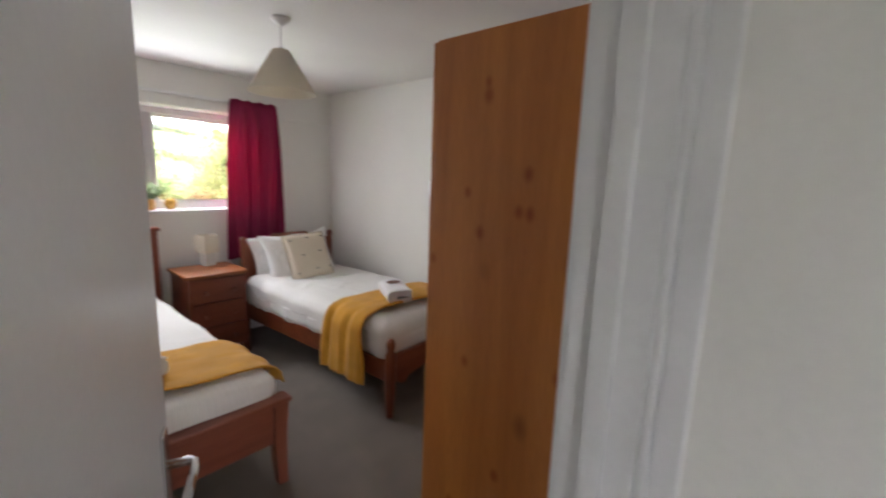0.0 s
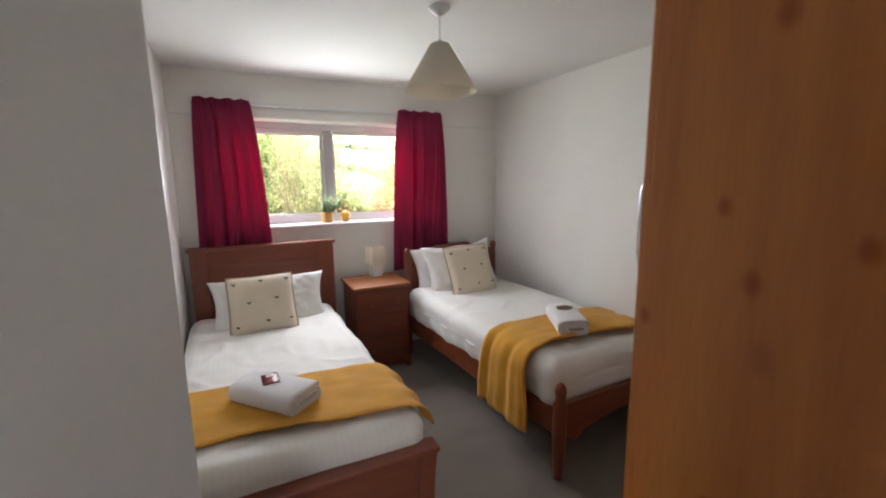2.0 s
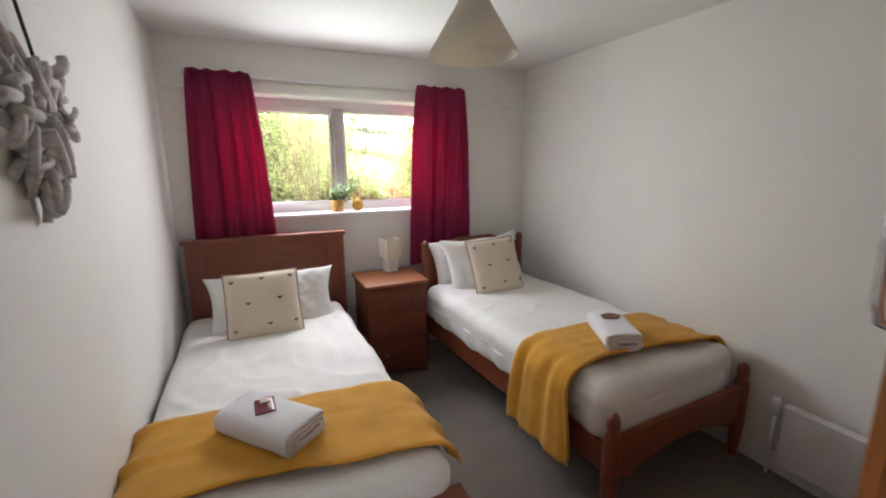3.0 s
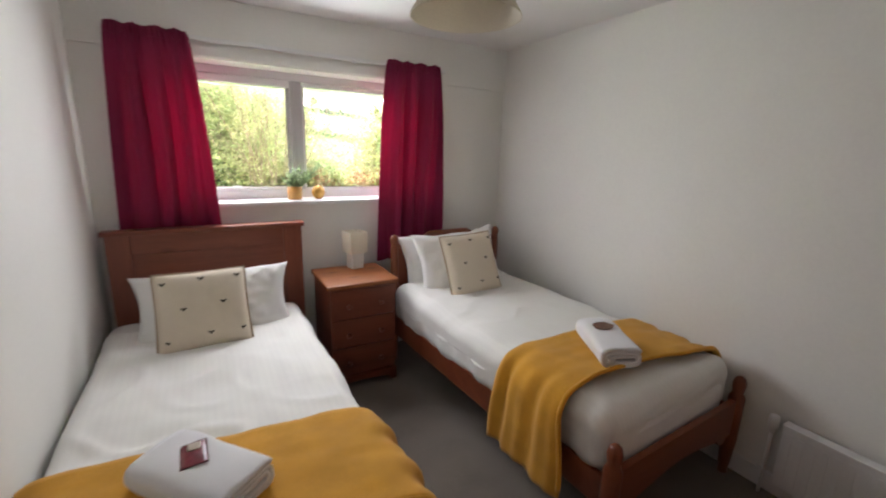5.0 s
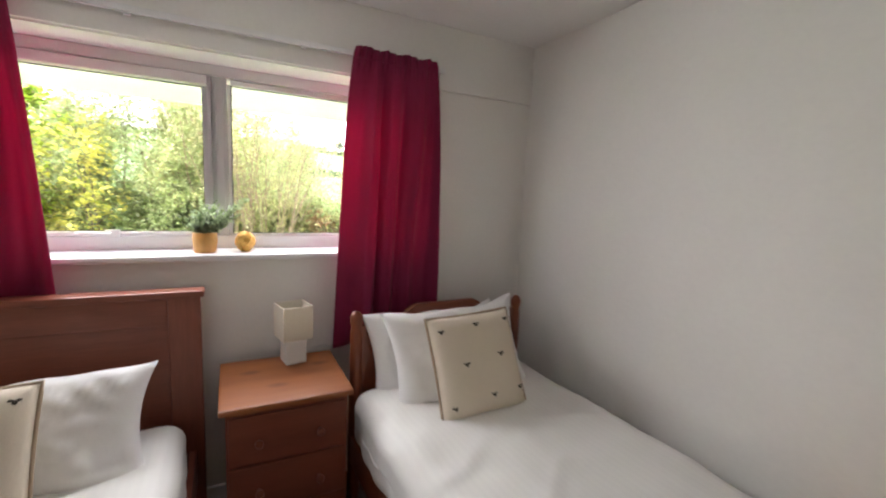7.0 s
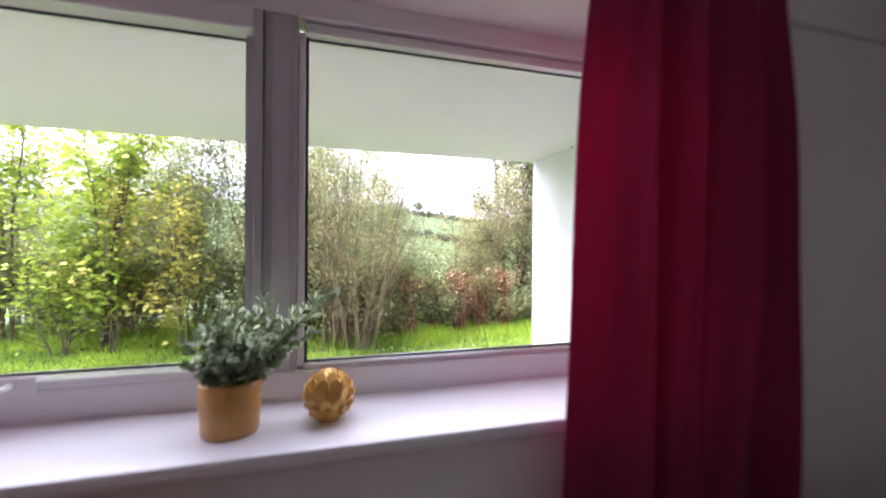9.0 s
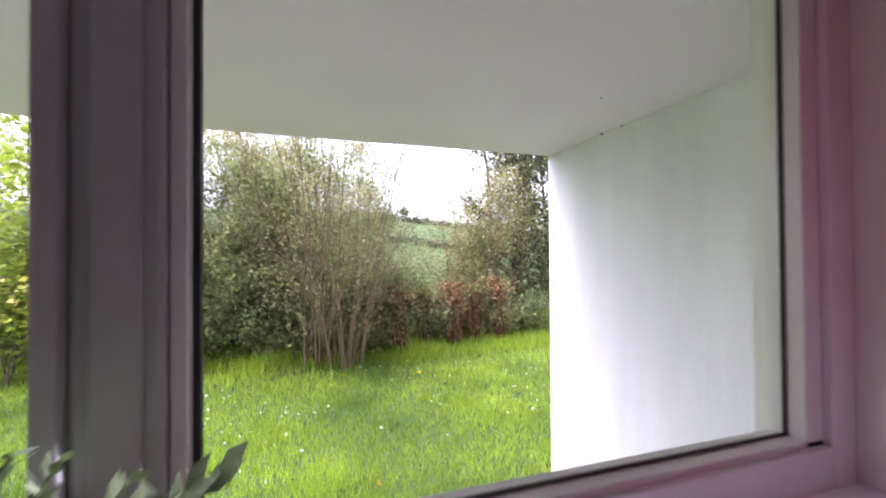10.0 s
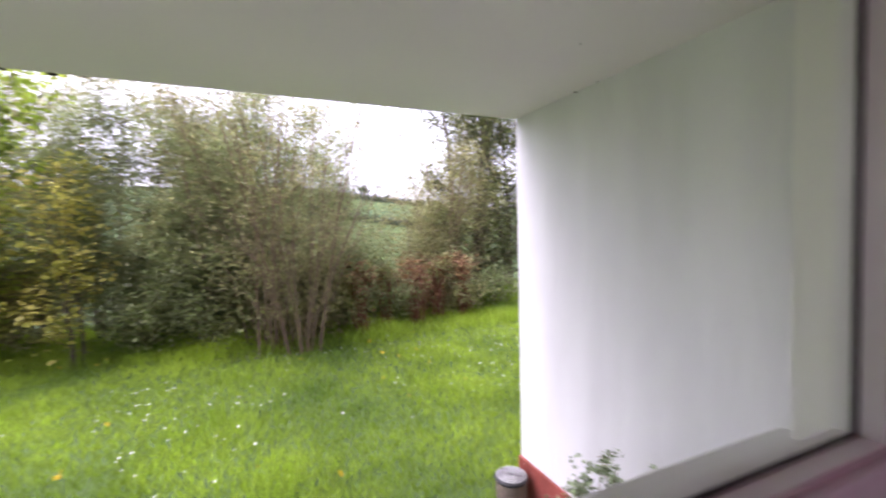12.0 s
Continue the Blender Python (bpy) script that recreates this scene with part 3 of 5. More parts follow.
def pine_bed():
    """Plain pine single bed: framed headboard with a cap, low foot rail, sabre legs."""
    b = thing("bed", "red-brown pine single bed with panelled headboard and white duvet", "bed", pose(0.447, 1.717, 0), "twin beds")
    w = 0.525
    hb = part("headboard", box((-w + 0.11, 2.104, 0.47), (w - 0.11, 2.121, 0.96)), BED_WOOD, b)
    part("stile", box((-w, 2.089, 0.30), (-w + 0.115, 2.134, 1.065), 0.004), BED_WOOD_Z, hb)
    part("stile", box((w - 0.115, 2.089, 0.30), (w, 2.134, 1.065), 0.004), BED_WOOD_Z, hb)
    part("top_rail", box((-w + 0.115, 2.092, 0.95), (w - 0.115, 2.131, 1.065), 0.004), BED_WOOD, hb)
    part("bottom_rail", box((-w + 0.115, 2.092, 0.36), (w - 0.115, 2.131, 0.48), 0.004), BED_WOOD, hb)
    part("cap", box((-w - 0.015, 2.064, 1.065), (w + 0.015, 2.149, 1.092), 0.006), BED_WOOD, hb)
    for s in (-1, 1):
        part("leg", box((s * w - (0.08 if s > 0 else 0), 2.089, 0), (s * w + (0.08 if s < 0 else 0), 2.134, 0.30), 0.004), BED_WOOD_Z, b)
    w = 0.487
    foot = part("footboard", box((-w + 0.01, 0.015, 0.235), (w - 0.01, 0.045, 0.442), 0.004), BED_WOOD, b)
    part("cap", box((-w - 0.01, -0.012, 0.442), (w + 0.01, 0.075, 0.467), 0.006), BED_WOOD, foot)
    for s in (-1, 1):
        rows = []
        for k in range(11):
            z = 0.442 * (1 - k / 10)
            curve = 0.006 * math.sin(math.pi * k / 10) - 0.003 * (k / 10) ** 2
            half = 0.036 - 0.012 * (k / 10)
            cx, cy = s * (w - 0.04 - curve), 0.03 + curve * 0.6
            rows.append([(cx - half, cy - half, z), (cx + half, cy - half, z), (cx + half, cy + half, z), (cx - half, cy + half, z)])
        bm = bmesh.new()
        vs = sheet(bm, rows, True)
        bm.faces.new(vs[-1])
        bm.faces.new(list(reversed(vs[0])))
        bmesh.ops.recalc_face_normals(bm, faces=bm.faces[:])
        part("leg", bm, BED_WOOD_Z, b)
    for s in (-1, 1):
        part("side_rail", box((s * (w - 0.005) - 0.013, 0.045, 0.24), (s * (w - 0.005) + 0.013, 2.089, 0.39), 0.004), BED_WOOD, b)
    part("mattress", soft_box((0.9, 2.0, 0.22), 0.05, 10), PILLOW, b, "white mattress").location = (0, 1.07, 0.36)
    duvet(b, (-0.55, 0.055, 0.335), (0.478, 2.045, 0.572), 0.075, 1.3)
    return b


def knob_bed():
    """Chestnut bed: arched headboard between posts, turned foot posts, shaped apron."""
    b = thing("bed", "chestnut-stained wooden single bed with arched headboard and white duvet", "bed", pose(2.15, 1.80, 0, 0, 0, 2.6), "twin beds")
    w = 0.487
    rows = []
    n = 28
    for k in range(n + 1):
        u = 2 * k / n - 1
        x = u * (w - 0.02)
        au = abs(u)
        top = 0.985 if au < 0.34 else (0.985 - 0.075 * (0.5 - 0.5 * math.cos(math.pi * min(1, (au - 0.34) / 0.3))))
        rows.append([(x, 1.90, 0.34), (x, 1.90, top - 0.006), (x, 1.906, top), (x, 1.924, top), (x, 1.93, top - 0.006), (x, 1.93, 0.34)])
    bm = bmesh.new()
    vs = sheet(bm, rows, True)
    bm.faces.new(vs[-1])
    bm.faces.new(list(reversed(vs[0])))
    bmesh.ops.recalc_face_normals(bm, faces=bm.faces[:])
    part("headboard", bm, DARK_BED, b)
    for s in (-1, 1):
        part("head_post", lathe([(0.024, 0), (0.028, 0.1), (0.03, 0.3), (0.03, 0.6), (0.027, 0.88), (0.022, 0.9), (0.029, 0.925), (0.03, 0.95), (0.018, 0.972), (0.001, 0.978)], 20, (s * (w - 0.02), 1.915, 0)), DARK_BED_Z, b, "", True)
        part("foot_post", lathe([(0.019, 0), (0.026, 0.012), (0.021, 0.03), (0.027, 0.06), (0.033, 0.16), (0.036, 0.2), (0.036, 0.43), (0.03, 0.445), (0.024, 0.46), (0.029, 0.485), (0.03, 0.505), (0.024, 0.53), (0.012, 0.543), (0.001, 0.546)],
                                 20, (s * (w - 0.0), 0.0, 0)), DARK_BED_Z, b, "turned foot post with rounded knob", True)
        part("side_rail", box((s * (w - 0.005) - 0.012, 0.03, 0.24), (s * (w - 0.005) + 0.012, 1.9, 0.38), 0.005), DARK_BED, b)
    rows = []
    for k in range(n + 1):
        u = 2 * k / n - 1
        x = u * (w - 0.03)
        low = 0.235 + 0.05 * (0.5 + 0.5 * math.cos(math.pi * u)) - (0.03 if abs(abs(u) - 0.82) < 0.1 else 0)
        rows.append([(x, -0.014, low), (x, -0.014, 0.425), (x, 0.014, 0.425), (x, 0.014, low)])
    bm = bmesh.new()
    vs = sheet(bm, rows, True)
    bm.faces.new(vs[-1])
    bm.faces.new(list(reversed(vs[0])))
    bmesh.ops.recalc_face_normals(bm, faces=bm.faces[:])
    part("foot_rail", bm, DARK_BED, b, "foot rail with shaped lower edge")
    part("mattress", soft_box((0.88, 1.86, 0.24), 0.05, 10), PILLOW, b, "white mattress").location = (0, 0.96, 0.42)
    duvet(b, (-0.505, 0.03, 0.335), (0.495, 1.885, 0.632), 0.095, 4.1)
    return b


pine_bed()
knob_bed()


def lay_throw(label, path, far, near, seed, hem):
    """A fleece throw laid over a bed: path is the line across the bed, far and near its two edges along y."""
    t = thing("throw", label, "throw blanket", group="throws on the beds")
    pts = [Vector((p[0], 0, p[1])) for p in path]
    fine = []
    for a, b in zip(pts, pts[1:]):
        k = max(2, int((b - a).length / 0.02))
        fine += [a.lerp(b, i / k) for i in range(k)]
    fine.append(pts[-1])
    for _ in range(3):
        fine = [fine[0]] + [(fine[i - 1] + fine[i] * 2 + fine[i + 1]) / 4 for i in range(1, len(fine) - 1)] + [fine[-1]]
    n = 26
    rows, edge = [], []
    for i, p in enumerate(fine):
        s = i / (len(fine) - 1)
        d = (fine[min(i + 1, len(fine) - 1)] - fine[max(i - 1, 0)]).normalized()
        out = Vector((-d.z, 0, d.x)) * (1 if fine[-1].x > fine[0].x else -1)
        steep = abs(d.z)
        row = []
        for j in range(n + 1):
            v = j / n
            y = far(s) * (1 - v) + near(s) * v
            y += 0.012 * noise.noise(Vector((s * 7, v * 3, seed)))
            lift = 0.006 + 0.005 * noise.noise(Vector((p.x * 9, y * 9, seed))) + 0.0055 * noise.noise(Vector((p.x * 5, y * 22, seed + 3)))
            lift += steep * (0.011 * math.sin(v * 15 + seed + 4 * s) + 0.006 * math.sin(v * 29 + 7 * s) + 0.014)
            row.append(p + out * lift + Vector((0, y, 0)))
        rows.append(row)
        edge.append(row[-1] + out * 0.006)
    bm = bmesh.new()
    sheet(bm, rows)
    ob = part("cloth", bm, MUSTARD, t, "mustard fleece cloth", True)
    so = ob.modifiers.new("thickness", "SOLIDIFY")
    so.thickness, so.offset = 0.007, 1
    if hem:
        part("rolled_edge", tube(edge[2:-2], hem, 8), MUSTARD, t, "rolled mustard edge", True)
    return t


def smooth(a, b, s):
    s = max(0, min(1, s))
    return a + (b - a) * s * s * (3 - 2 * s)


lay_throw("mustard yellow fleece throw folded across the foot of the pine bed",
          [(-0.122, 0.45), (-0.12, 0.53), (-0.085, 0.577), (0.02, 0.588), (0.5, 0.584), (0.85, 0.58), (0.915, 0.562), (0.948, 0.51), (0.955, 0.465)],
          lambda s: 2.445 - 0.085 * s, lambda s: 1.955 - 0.095 * smooth(0, 1, (s - 0.3) / 0.7), 1.0, 0.005)
lay_throw("mustard yellow fleece throw hanging over the side of the chestnut bed",
          [(2.63, 0.5), (2.628, 0.58), (2.57, 0.642), (2.4, 0.658), (2.0, 0.66), (1.75, 0.658), (1.645, 0.632), (1.60, 0.56), (1.59, 0.45), (1.588, 0.30), (1.586, 0.19)],
          lambda s: 2.39 + 0.03 * smooth(0, 1, (s - 0.65) / 0.35), lambda s: 1.93 + 0.08 * smooth(0, 1, s / 0.5) - 0.06 * smooth(0, 1, (s - 0.6) / 0.4), 5.0, 0.011)


def pillow(label, w, h, t, m, seed, mat=PILLOW, name="pillow", group="white pillows"):
    p = tagged(link(name, pillow_mesh(w, h, t, 34, 0.12, 0.034, seed), mat, None, True), label, "pillow", group)
    p.matrix_world = m
    return p


pillow("plump white cotton pillow leaning on the panelled headboard", 0.82, 0.42, 0.16, pose(0.435, 3.53, 0.69, 62, 0, 0), 1.0)
pillow("white cotton pillow behind another against the arched headboard", 0.72, 0.46, 0.13, pose(1.985, 3.63, 0.745, 72, -2, 1), 2.0)
pillow("plump white cotton pillow standing against the arched headboard", 0.72, 0.46, 0.15, pose(2.045, 3.51, 0.785, 68, -3, 1), 3.0)


def cushion(label, m, w, h, seed):
    """Cream cushion with piped edges and small stitched motifs."""
    c = thing("cushion", label, "cushion", m, "cream bee cushions")
    t = 0.13
    part("cover", pillow_mesh(w, h, t, 22, 0.035, 0.005, seed), CREAM, c, "cream canvas cover", True)
    ring = []
    for a, b in (((-1, -1), (1, -1)), ((1, -1), (1, 1)), ((1, 1), (-1, 1)), ((-1, 1), (-1, -1))):
        for k in range(12):
            u, v = a[0] + (b[0] - a[0]) * k / 12, a[1] + (b[1] - a[1]) * k / 12
            ring.append((u * w / 2 * (1 - 0.035 * (1 - v * v)), v * h / 2 * (1 - 0.035 * (1 - u * u)), 0))
    part("piping", tube(ring + [ring[0]], 0.006, 8), PIPING, c, "taupe piped edge", True)
    for u, v in ((-0.8, 0.7), (0.0, 0.76), (0.8, 0.76), (-0.42, 0.02), (0.44, 0.1), (-0.78, -0.72), (0.1, -0.64), (0.8, -0.62)):
        z = t / 2 * (max(0, (1 - u ** 4)) * max(0, (1 - v ** 4))) ** 0.6
        x, y = u * w / 2 * (1 - 0.035 * (1 - v * v)), v * h / 2 * (1 - 0.035 * (1 - u * u))
        slope = Matrix.Translation((x, y, z + 0.001)) @ pose(0, 0, 0, -14 * v ** 3 * -1, 14 * u ** 3, 0)
        bm = lathe([(0.001, 0), (0.007, 0.0005), (0.006, 0.003), (0.001, 0.004)], 10)
        for s in (-1, 1):
            wing = lathe([(0.001, 0), (0.006, 0.0005), (0.004, 0.002), (0.001, 0.0025)], 8)
            bmesh.ops.transform(wing, matrix=Matrix.Translation((s * 0.009, 0.006, 0)) @ Matrix.Diagonal((1.2, 0.7, 1, 1)), verts=wing.verts)
            me = bpy.data.meshes.new("wing")
            wing.to_mesh(me)
            wing.free()
            bm.from_mesh(me)
            bpy.data.meshes.remove(me)
        bmesh.ops.transform(bm, matrix=slope, verts=bm.verts)
        part("motif", bm, MOTIF, c, "dark embroidered bee")
    return c


cushion("cream canvas cushion with embroidered bees on the panelled bed", pose(0.372, 3.335, 0.735, 62, 0, 2), 0.43, 0.42, 1.0)
cushion("cream canvas cushion with embroidered bees on the arched bed", pose(2.035, 3.335, 0.802, 66, -2, 2), 0.425, 0.44, 2.0)


def towel(label, m, length, width, height, tag):
    """A towel folded over and over, the spiral showing at its end."""
    t = thing("towel", label, "towel", m, "folded towels")
    thick = 0.0135
    line = []
    turns = 2.6
    steps = int(turns * 44)
    for k in range(steps + 1):
        a = 2 * math.pi * turns * k / steps
        lay = thick * 1.12 * a / (2 * math.pi)
        hw, hh = width / 2 - lay, height / 2 - lay
        ca, sa = math.cos(a + 0.6), math.sin(a + 0.6)
        q = 0.55
        line.append((hw * math.copysign(abs(ca) ** q, ca), height / 2 + max(0.004, hh) * math.copysign(abs(sa) ** q, sa)))
    rows = []
    for i in range(19):
        v = i / 18 * 2 - 1
        ends = 1 - 0.05 * abs(v) ** 5
        row = []
        for x, z in line:
            o = Vector((x * 7, v * 2.2, z * 9 + length * 10))
            row.append((x * ends + 0.005 * noise.noise(o), v * length / 2 + 0.006 * noise.noise(o * 1.7), max(thick / 2, z * (1 - 0.1 * (x / width) ** 2) + 0.005 * noise.noise(o + Vector((5, 0, 0))))))
        rows.append(row)
    bm = bmesh.new()
    sheet(bm, rows)
    cloth = part("fold", bm, TOWEL, t, "white terry towel", True)
    solid = cloth.modifiers.new("thickness", "SOLIDIFY")
    solid.thickness, solid.offset = thick, 0
    if tag == "sachet":
        s = thing("sachet", "burgundy foil biscuit sachet lying on the towel", "sachet", m @ pose(0.01, 0.035, height + 0.009, -2, 1, 52))
        bm = bmesh.new()
        rows = [[((i / 12 - 0.5) * 0.115, (j / 6 - 0.5) * 0.072, 0.003 * math.sin(math.pi * j / 6) * (1 - abs(i / 6 - 1) ** 4) + 0.0012 * math.sin(i * 2.1 + j)) for i in range(13)] for j in range(7)]
        sheet(bm, rows)
        body = part("wrapper", bm, FOIL, s, "shiny burgundy wrapper", True)
        body.modifiers.new("thickness", "SOLIDIFY").thickness = 0.002
        part("print", box((0.012, -0.018, 0.003), (0.046, 0.016, 0.0055), 0.003), FOIL_GOLD, s, "pale printed patch")
    else:
        s = thing("card_tag", "brown leaf-shaped card lying on the towel", "tag", m @ pose(0.0, 0.06, height + 0.008, 0, 0, 25))
        bm = bmesh.new()
        ring = [bm.verts.new((0.055 * math.cos(a) * (1 - 0.1 * math.sin(5 * a)), 0.042 * math.sin(a), 0)) for a in [2 * math.pi * k / 24 for k in range(24)]]
        f = bm.faces.new(ring)
        ext = bmesh.ops.extrude_face_region(bm, geom=[f])
        bmesh.ops.translate(bm, vec=(0, 0, 0.003), verts=[v for v in ext["geom"] if isinstance(v, bmesh.types.BMVert)])
        part("card", bm, LEAF_TAG, s, "brown card")
    return t


towel("folded white towel with a burgundy sachet on the pine bed", pose(0.348, 2.19, 0.588, 0, 0, 40), 0.36, 0.21, 0.09, "sachet")
towel("rolled white towel with a brown tag on the chestnut bed", pose(2.045, 2.16, 0.664, 0, 0, -29), 0.36, 0.19, 0.09, "card")


def nightstand():
    t = thing("nightstand", "red-brown pine bedside chest with three drawers and round knobs", "nightstand", pose(1.277, 3.445, 0))
    w, d = 0.22, 0.44
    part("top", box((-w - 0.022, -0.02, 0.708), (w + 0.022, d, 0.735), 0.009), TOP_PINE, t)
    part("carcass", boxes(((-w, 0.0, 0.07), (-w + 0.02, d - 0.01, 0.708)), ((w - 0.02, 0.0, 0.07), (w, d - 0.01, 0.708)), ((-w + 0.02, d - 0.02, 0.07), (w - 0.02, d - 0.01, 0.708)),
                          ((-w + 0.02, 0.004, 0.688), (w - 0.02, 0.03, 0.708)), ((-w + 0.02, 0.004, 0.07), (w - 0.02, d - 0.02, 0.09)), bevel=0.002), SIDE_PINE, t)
    rows = []
    for k in range(25):
        u = k / 24 * 2 - 1
        low = 0.0 if abs(u) > 0.82 else 0.028 + 0.018 * math.cos(math.pi * u * 0.6)
        rows.append([((w + 0.008) * u, -0.012, low), ((w + 0.008) * u, -0.012, 0.085), ((w + 0.008) * u, 0.008, 0.085), ((w + 0.008) * u, 0.008, low)])
    bm = bmesh.new()
    vs = sheet(bm, rows, True)
    bm.faces.new(vs[-1])
    bm.faces.new(list(reversed(vs[0])))
    bmesh.ops.recalc_face_normals(bm, faces=bm.faces[:])
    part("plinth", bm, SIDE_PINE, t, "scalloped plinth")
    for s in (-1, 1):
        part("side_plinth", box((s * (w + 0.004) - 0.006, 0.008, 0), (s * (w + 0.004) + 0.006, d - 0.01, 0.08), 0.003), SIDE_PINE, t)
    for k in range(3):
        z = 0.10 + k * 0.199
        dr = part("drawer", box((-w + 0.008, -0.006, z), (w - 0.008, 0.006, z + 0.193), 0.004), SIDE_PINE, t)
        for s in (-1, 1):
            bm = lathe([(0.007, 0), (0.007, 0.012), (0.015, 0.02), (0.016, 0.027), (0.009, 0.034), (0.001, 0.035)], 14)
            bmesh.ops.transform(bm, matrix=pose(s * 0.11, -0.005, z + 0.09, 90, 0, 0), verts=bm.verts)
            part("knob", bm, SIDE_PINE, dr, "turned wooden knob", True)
    return t


nightstand()


def table_lamp():
    t = thing("table_lamp", "small table lamp with square ivory shade and white block base", "lamp", pose(1.335, 3.80, 0.735, 0, 0, 12))
    part("base", box((-0.046, -0.046, 0), (0.046, 0.046, 0.112), 0.008), CERAMIC, t, "white ceramic block base")
    part("stem", lathe([(0.012, 0.11), (0.012, 0.15)], 12), PLASTIC, t)
    z0, z1, a = 0.116, 0.268, 0.066
    part("shade", boxes(((-a, -a, z0), (a, -a + 0.004, z1)), ((-a, a - 0.004, z0), (a, a, z1)), ((-a, -a + 0.004, z0), (-a + 0.004, a - 0.004, z1)), ((a - 0.004, -a + 0.004, z0), (a, a - 0.004, z1))), SHADE, t, "square ivory fabric shade")
    part("shade_ring", boxes(((-a - 0.001, -0.003, z0 + 0.03), (a + 0.001, 0.003, z0 + 0.034)), ((-0.003, -a, z0 + 0.03), (0.003, a, z0 + 0.034))), PLASTIC, t)
    part("bulb", lathe([(0.013, 0.145), (0.014, 0.16), (0.026, 0.19), (0.028, 0.205), (0.018, 0.228), (0.001, 0.235)], 14), CERAMIC, t, "", True)
    part("cable", tube([(0.03, 0.03, 0.008), (0.1, 0.07, 0.005), (0.16, 0.1, 0.005), (0.2, 0.11, 0.004), (0.235, 0.115, -0.02), (0.24, 0.115, -0.3)], 0.003, 6), PLASTIC, t, "cream cable", True)


table_lamp()


def pendant():
    t = thing("pendant_lamp", "ivory coolie shade hanging from the ceiling on a white flex", "pendant lamp", pose(1.226, 2.235, H))
    part("ceiling_rose", lathe([(0.052, 0), (0.05, -0.012), (0.03, -0.03), (0.012, -0.04), (0.006, -0.042)], 24), PLASTIC, t, "", True)
    part("flex", lathe([(0.0035, -0.04), (0.0035, -0.157)], 8), PLASTIC, t)
    part("lampholder", lathe([(0.012, -0.152), (0.019, -0.162), (0.019, -0.227), (0.015, -0.232)], 16), PLASTIC, t, "", True)
    part("bulb", lathe([(0.014, -0.232), (0.02, -0.252), (0.03, -0.282), (0.03, -0.302), (0.016, -0.325), (0.001, -0.329)], 16), CERAMIC, t, "", True)
    sh = part("shade", lathe([(0.047, -0.169), (0.183, -0.392), (0.184, -0.397), (0.18, -0.396), (0.044, -0.171), (0.047, -0.169)], 48), SHADE, t, "ivory conical fabric shade", True)
    part("spider", boxes(((-0.046, -0.002, -0.179), (0.046, 0.002, -0.175)), ((-0.002, -0.046, -0.179), (0.002, 0.046, -0.175))), PLASTIC, sh)


pendant()


def curtain(label, top, bottom, z0, z1, y, folds, seed):
    """A pencil-pleat curtain: gathered heading tape, folds that open downwards."""
    t = thing("curtain", label, "curtain", group="burgundy curtains")
    rows = []
    nz, nx = 44, 150
    for j in range(nz + 1):
        s = j / nz
        z = z1 + (z0 - z1) * s
        row = []
        for i in range(nx + 1):
            u = i / nx
            xa = top[0] + (bottom[0] - top[0]) * s ** 0.6
            xb = top[1] + (bottom[1] - top[1]) * s ** 0.6
            wob = 0.55 * noise.noise(Vector((u * 2.2, s * 1.1, seed)))
            ph = 2 * math.pi * folds * (u + wob * 0.35)
            deep = smooth(0.010, 0.036, s / 0.3) * (0.75 + 0.5 * noise.noise(Vector((u * 4, s * 2.5, seed + 4))))
            yy = y + deep * math.sin(ph) + 0.007 * math.sin(2.3 * ph + 3 * s + seed) * min(1, s * 4)
            if s < 0.055:
                yy += 0.007 * math.sin(2 * math.pi * folds * 4.2 * u)
            lift = 0.008 * math.sin(ph * 1.0) * (1 if j == 0 else 0)
            row.append((xa + (xb - xa) * (u + 0.004 * math.sin(ph * 2)), yy, z + lift))
        rows.append(row)
    bm = bmesh.new()
    sheet(bm, rows)
    ob = part("cloth", bm, CURTAIN, t, "burgundy pleated cloth", True)
    ob.modifiers.new("thickness", "SOLIDIFY").thickness = 0.002
    tape = [(top[0] + (top[1] - top[0]) * k / 40, y - 0.016 - 0.004 * math.sin(k * 2.6), z1 - 0.055) for k in range(41)]
    part("heading_tape", tube(tape, 0.0035, 6), CURTAIN, t, "gathered heading stitch", True)
    return t


curtain("burgundy pencil-pleat curtain hanging behind the pine headboard", (0.045, 0.412), (-0.02, 0.52), 0.74, 2.19, 3.888, 3.8, 1.0)
curtain("burgundy pencil-pleat curtain hanging beside the arched headboard", (1.622, 2.04), (1.53, 2.095), 0.745, 2.19, 3.878, 3.6, 7.0)
rail = thing("curtain_rail", "thin white plastic curtain track on the beam", "curtain rail")
part("track", box((0.02, 3.915, 2.155), (2.11, 3.93, 2.18), 0.003), PLASTIC, rail)
for x in (0.1, 0.75, 1.4, 2.05):
    part("bracket", box((x - 0.012, 3.93, 2.15), (x + 0.012, 3.952, 2.186), 0.003), PLASTIC, rail)


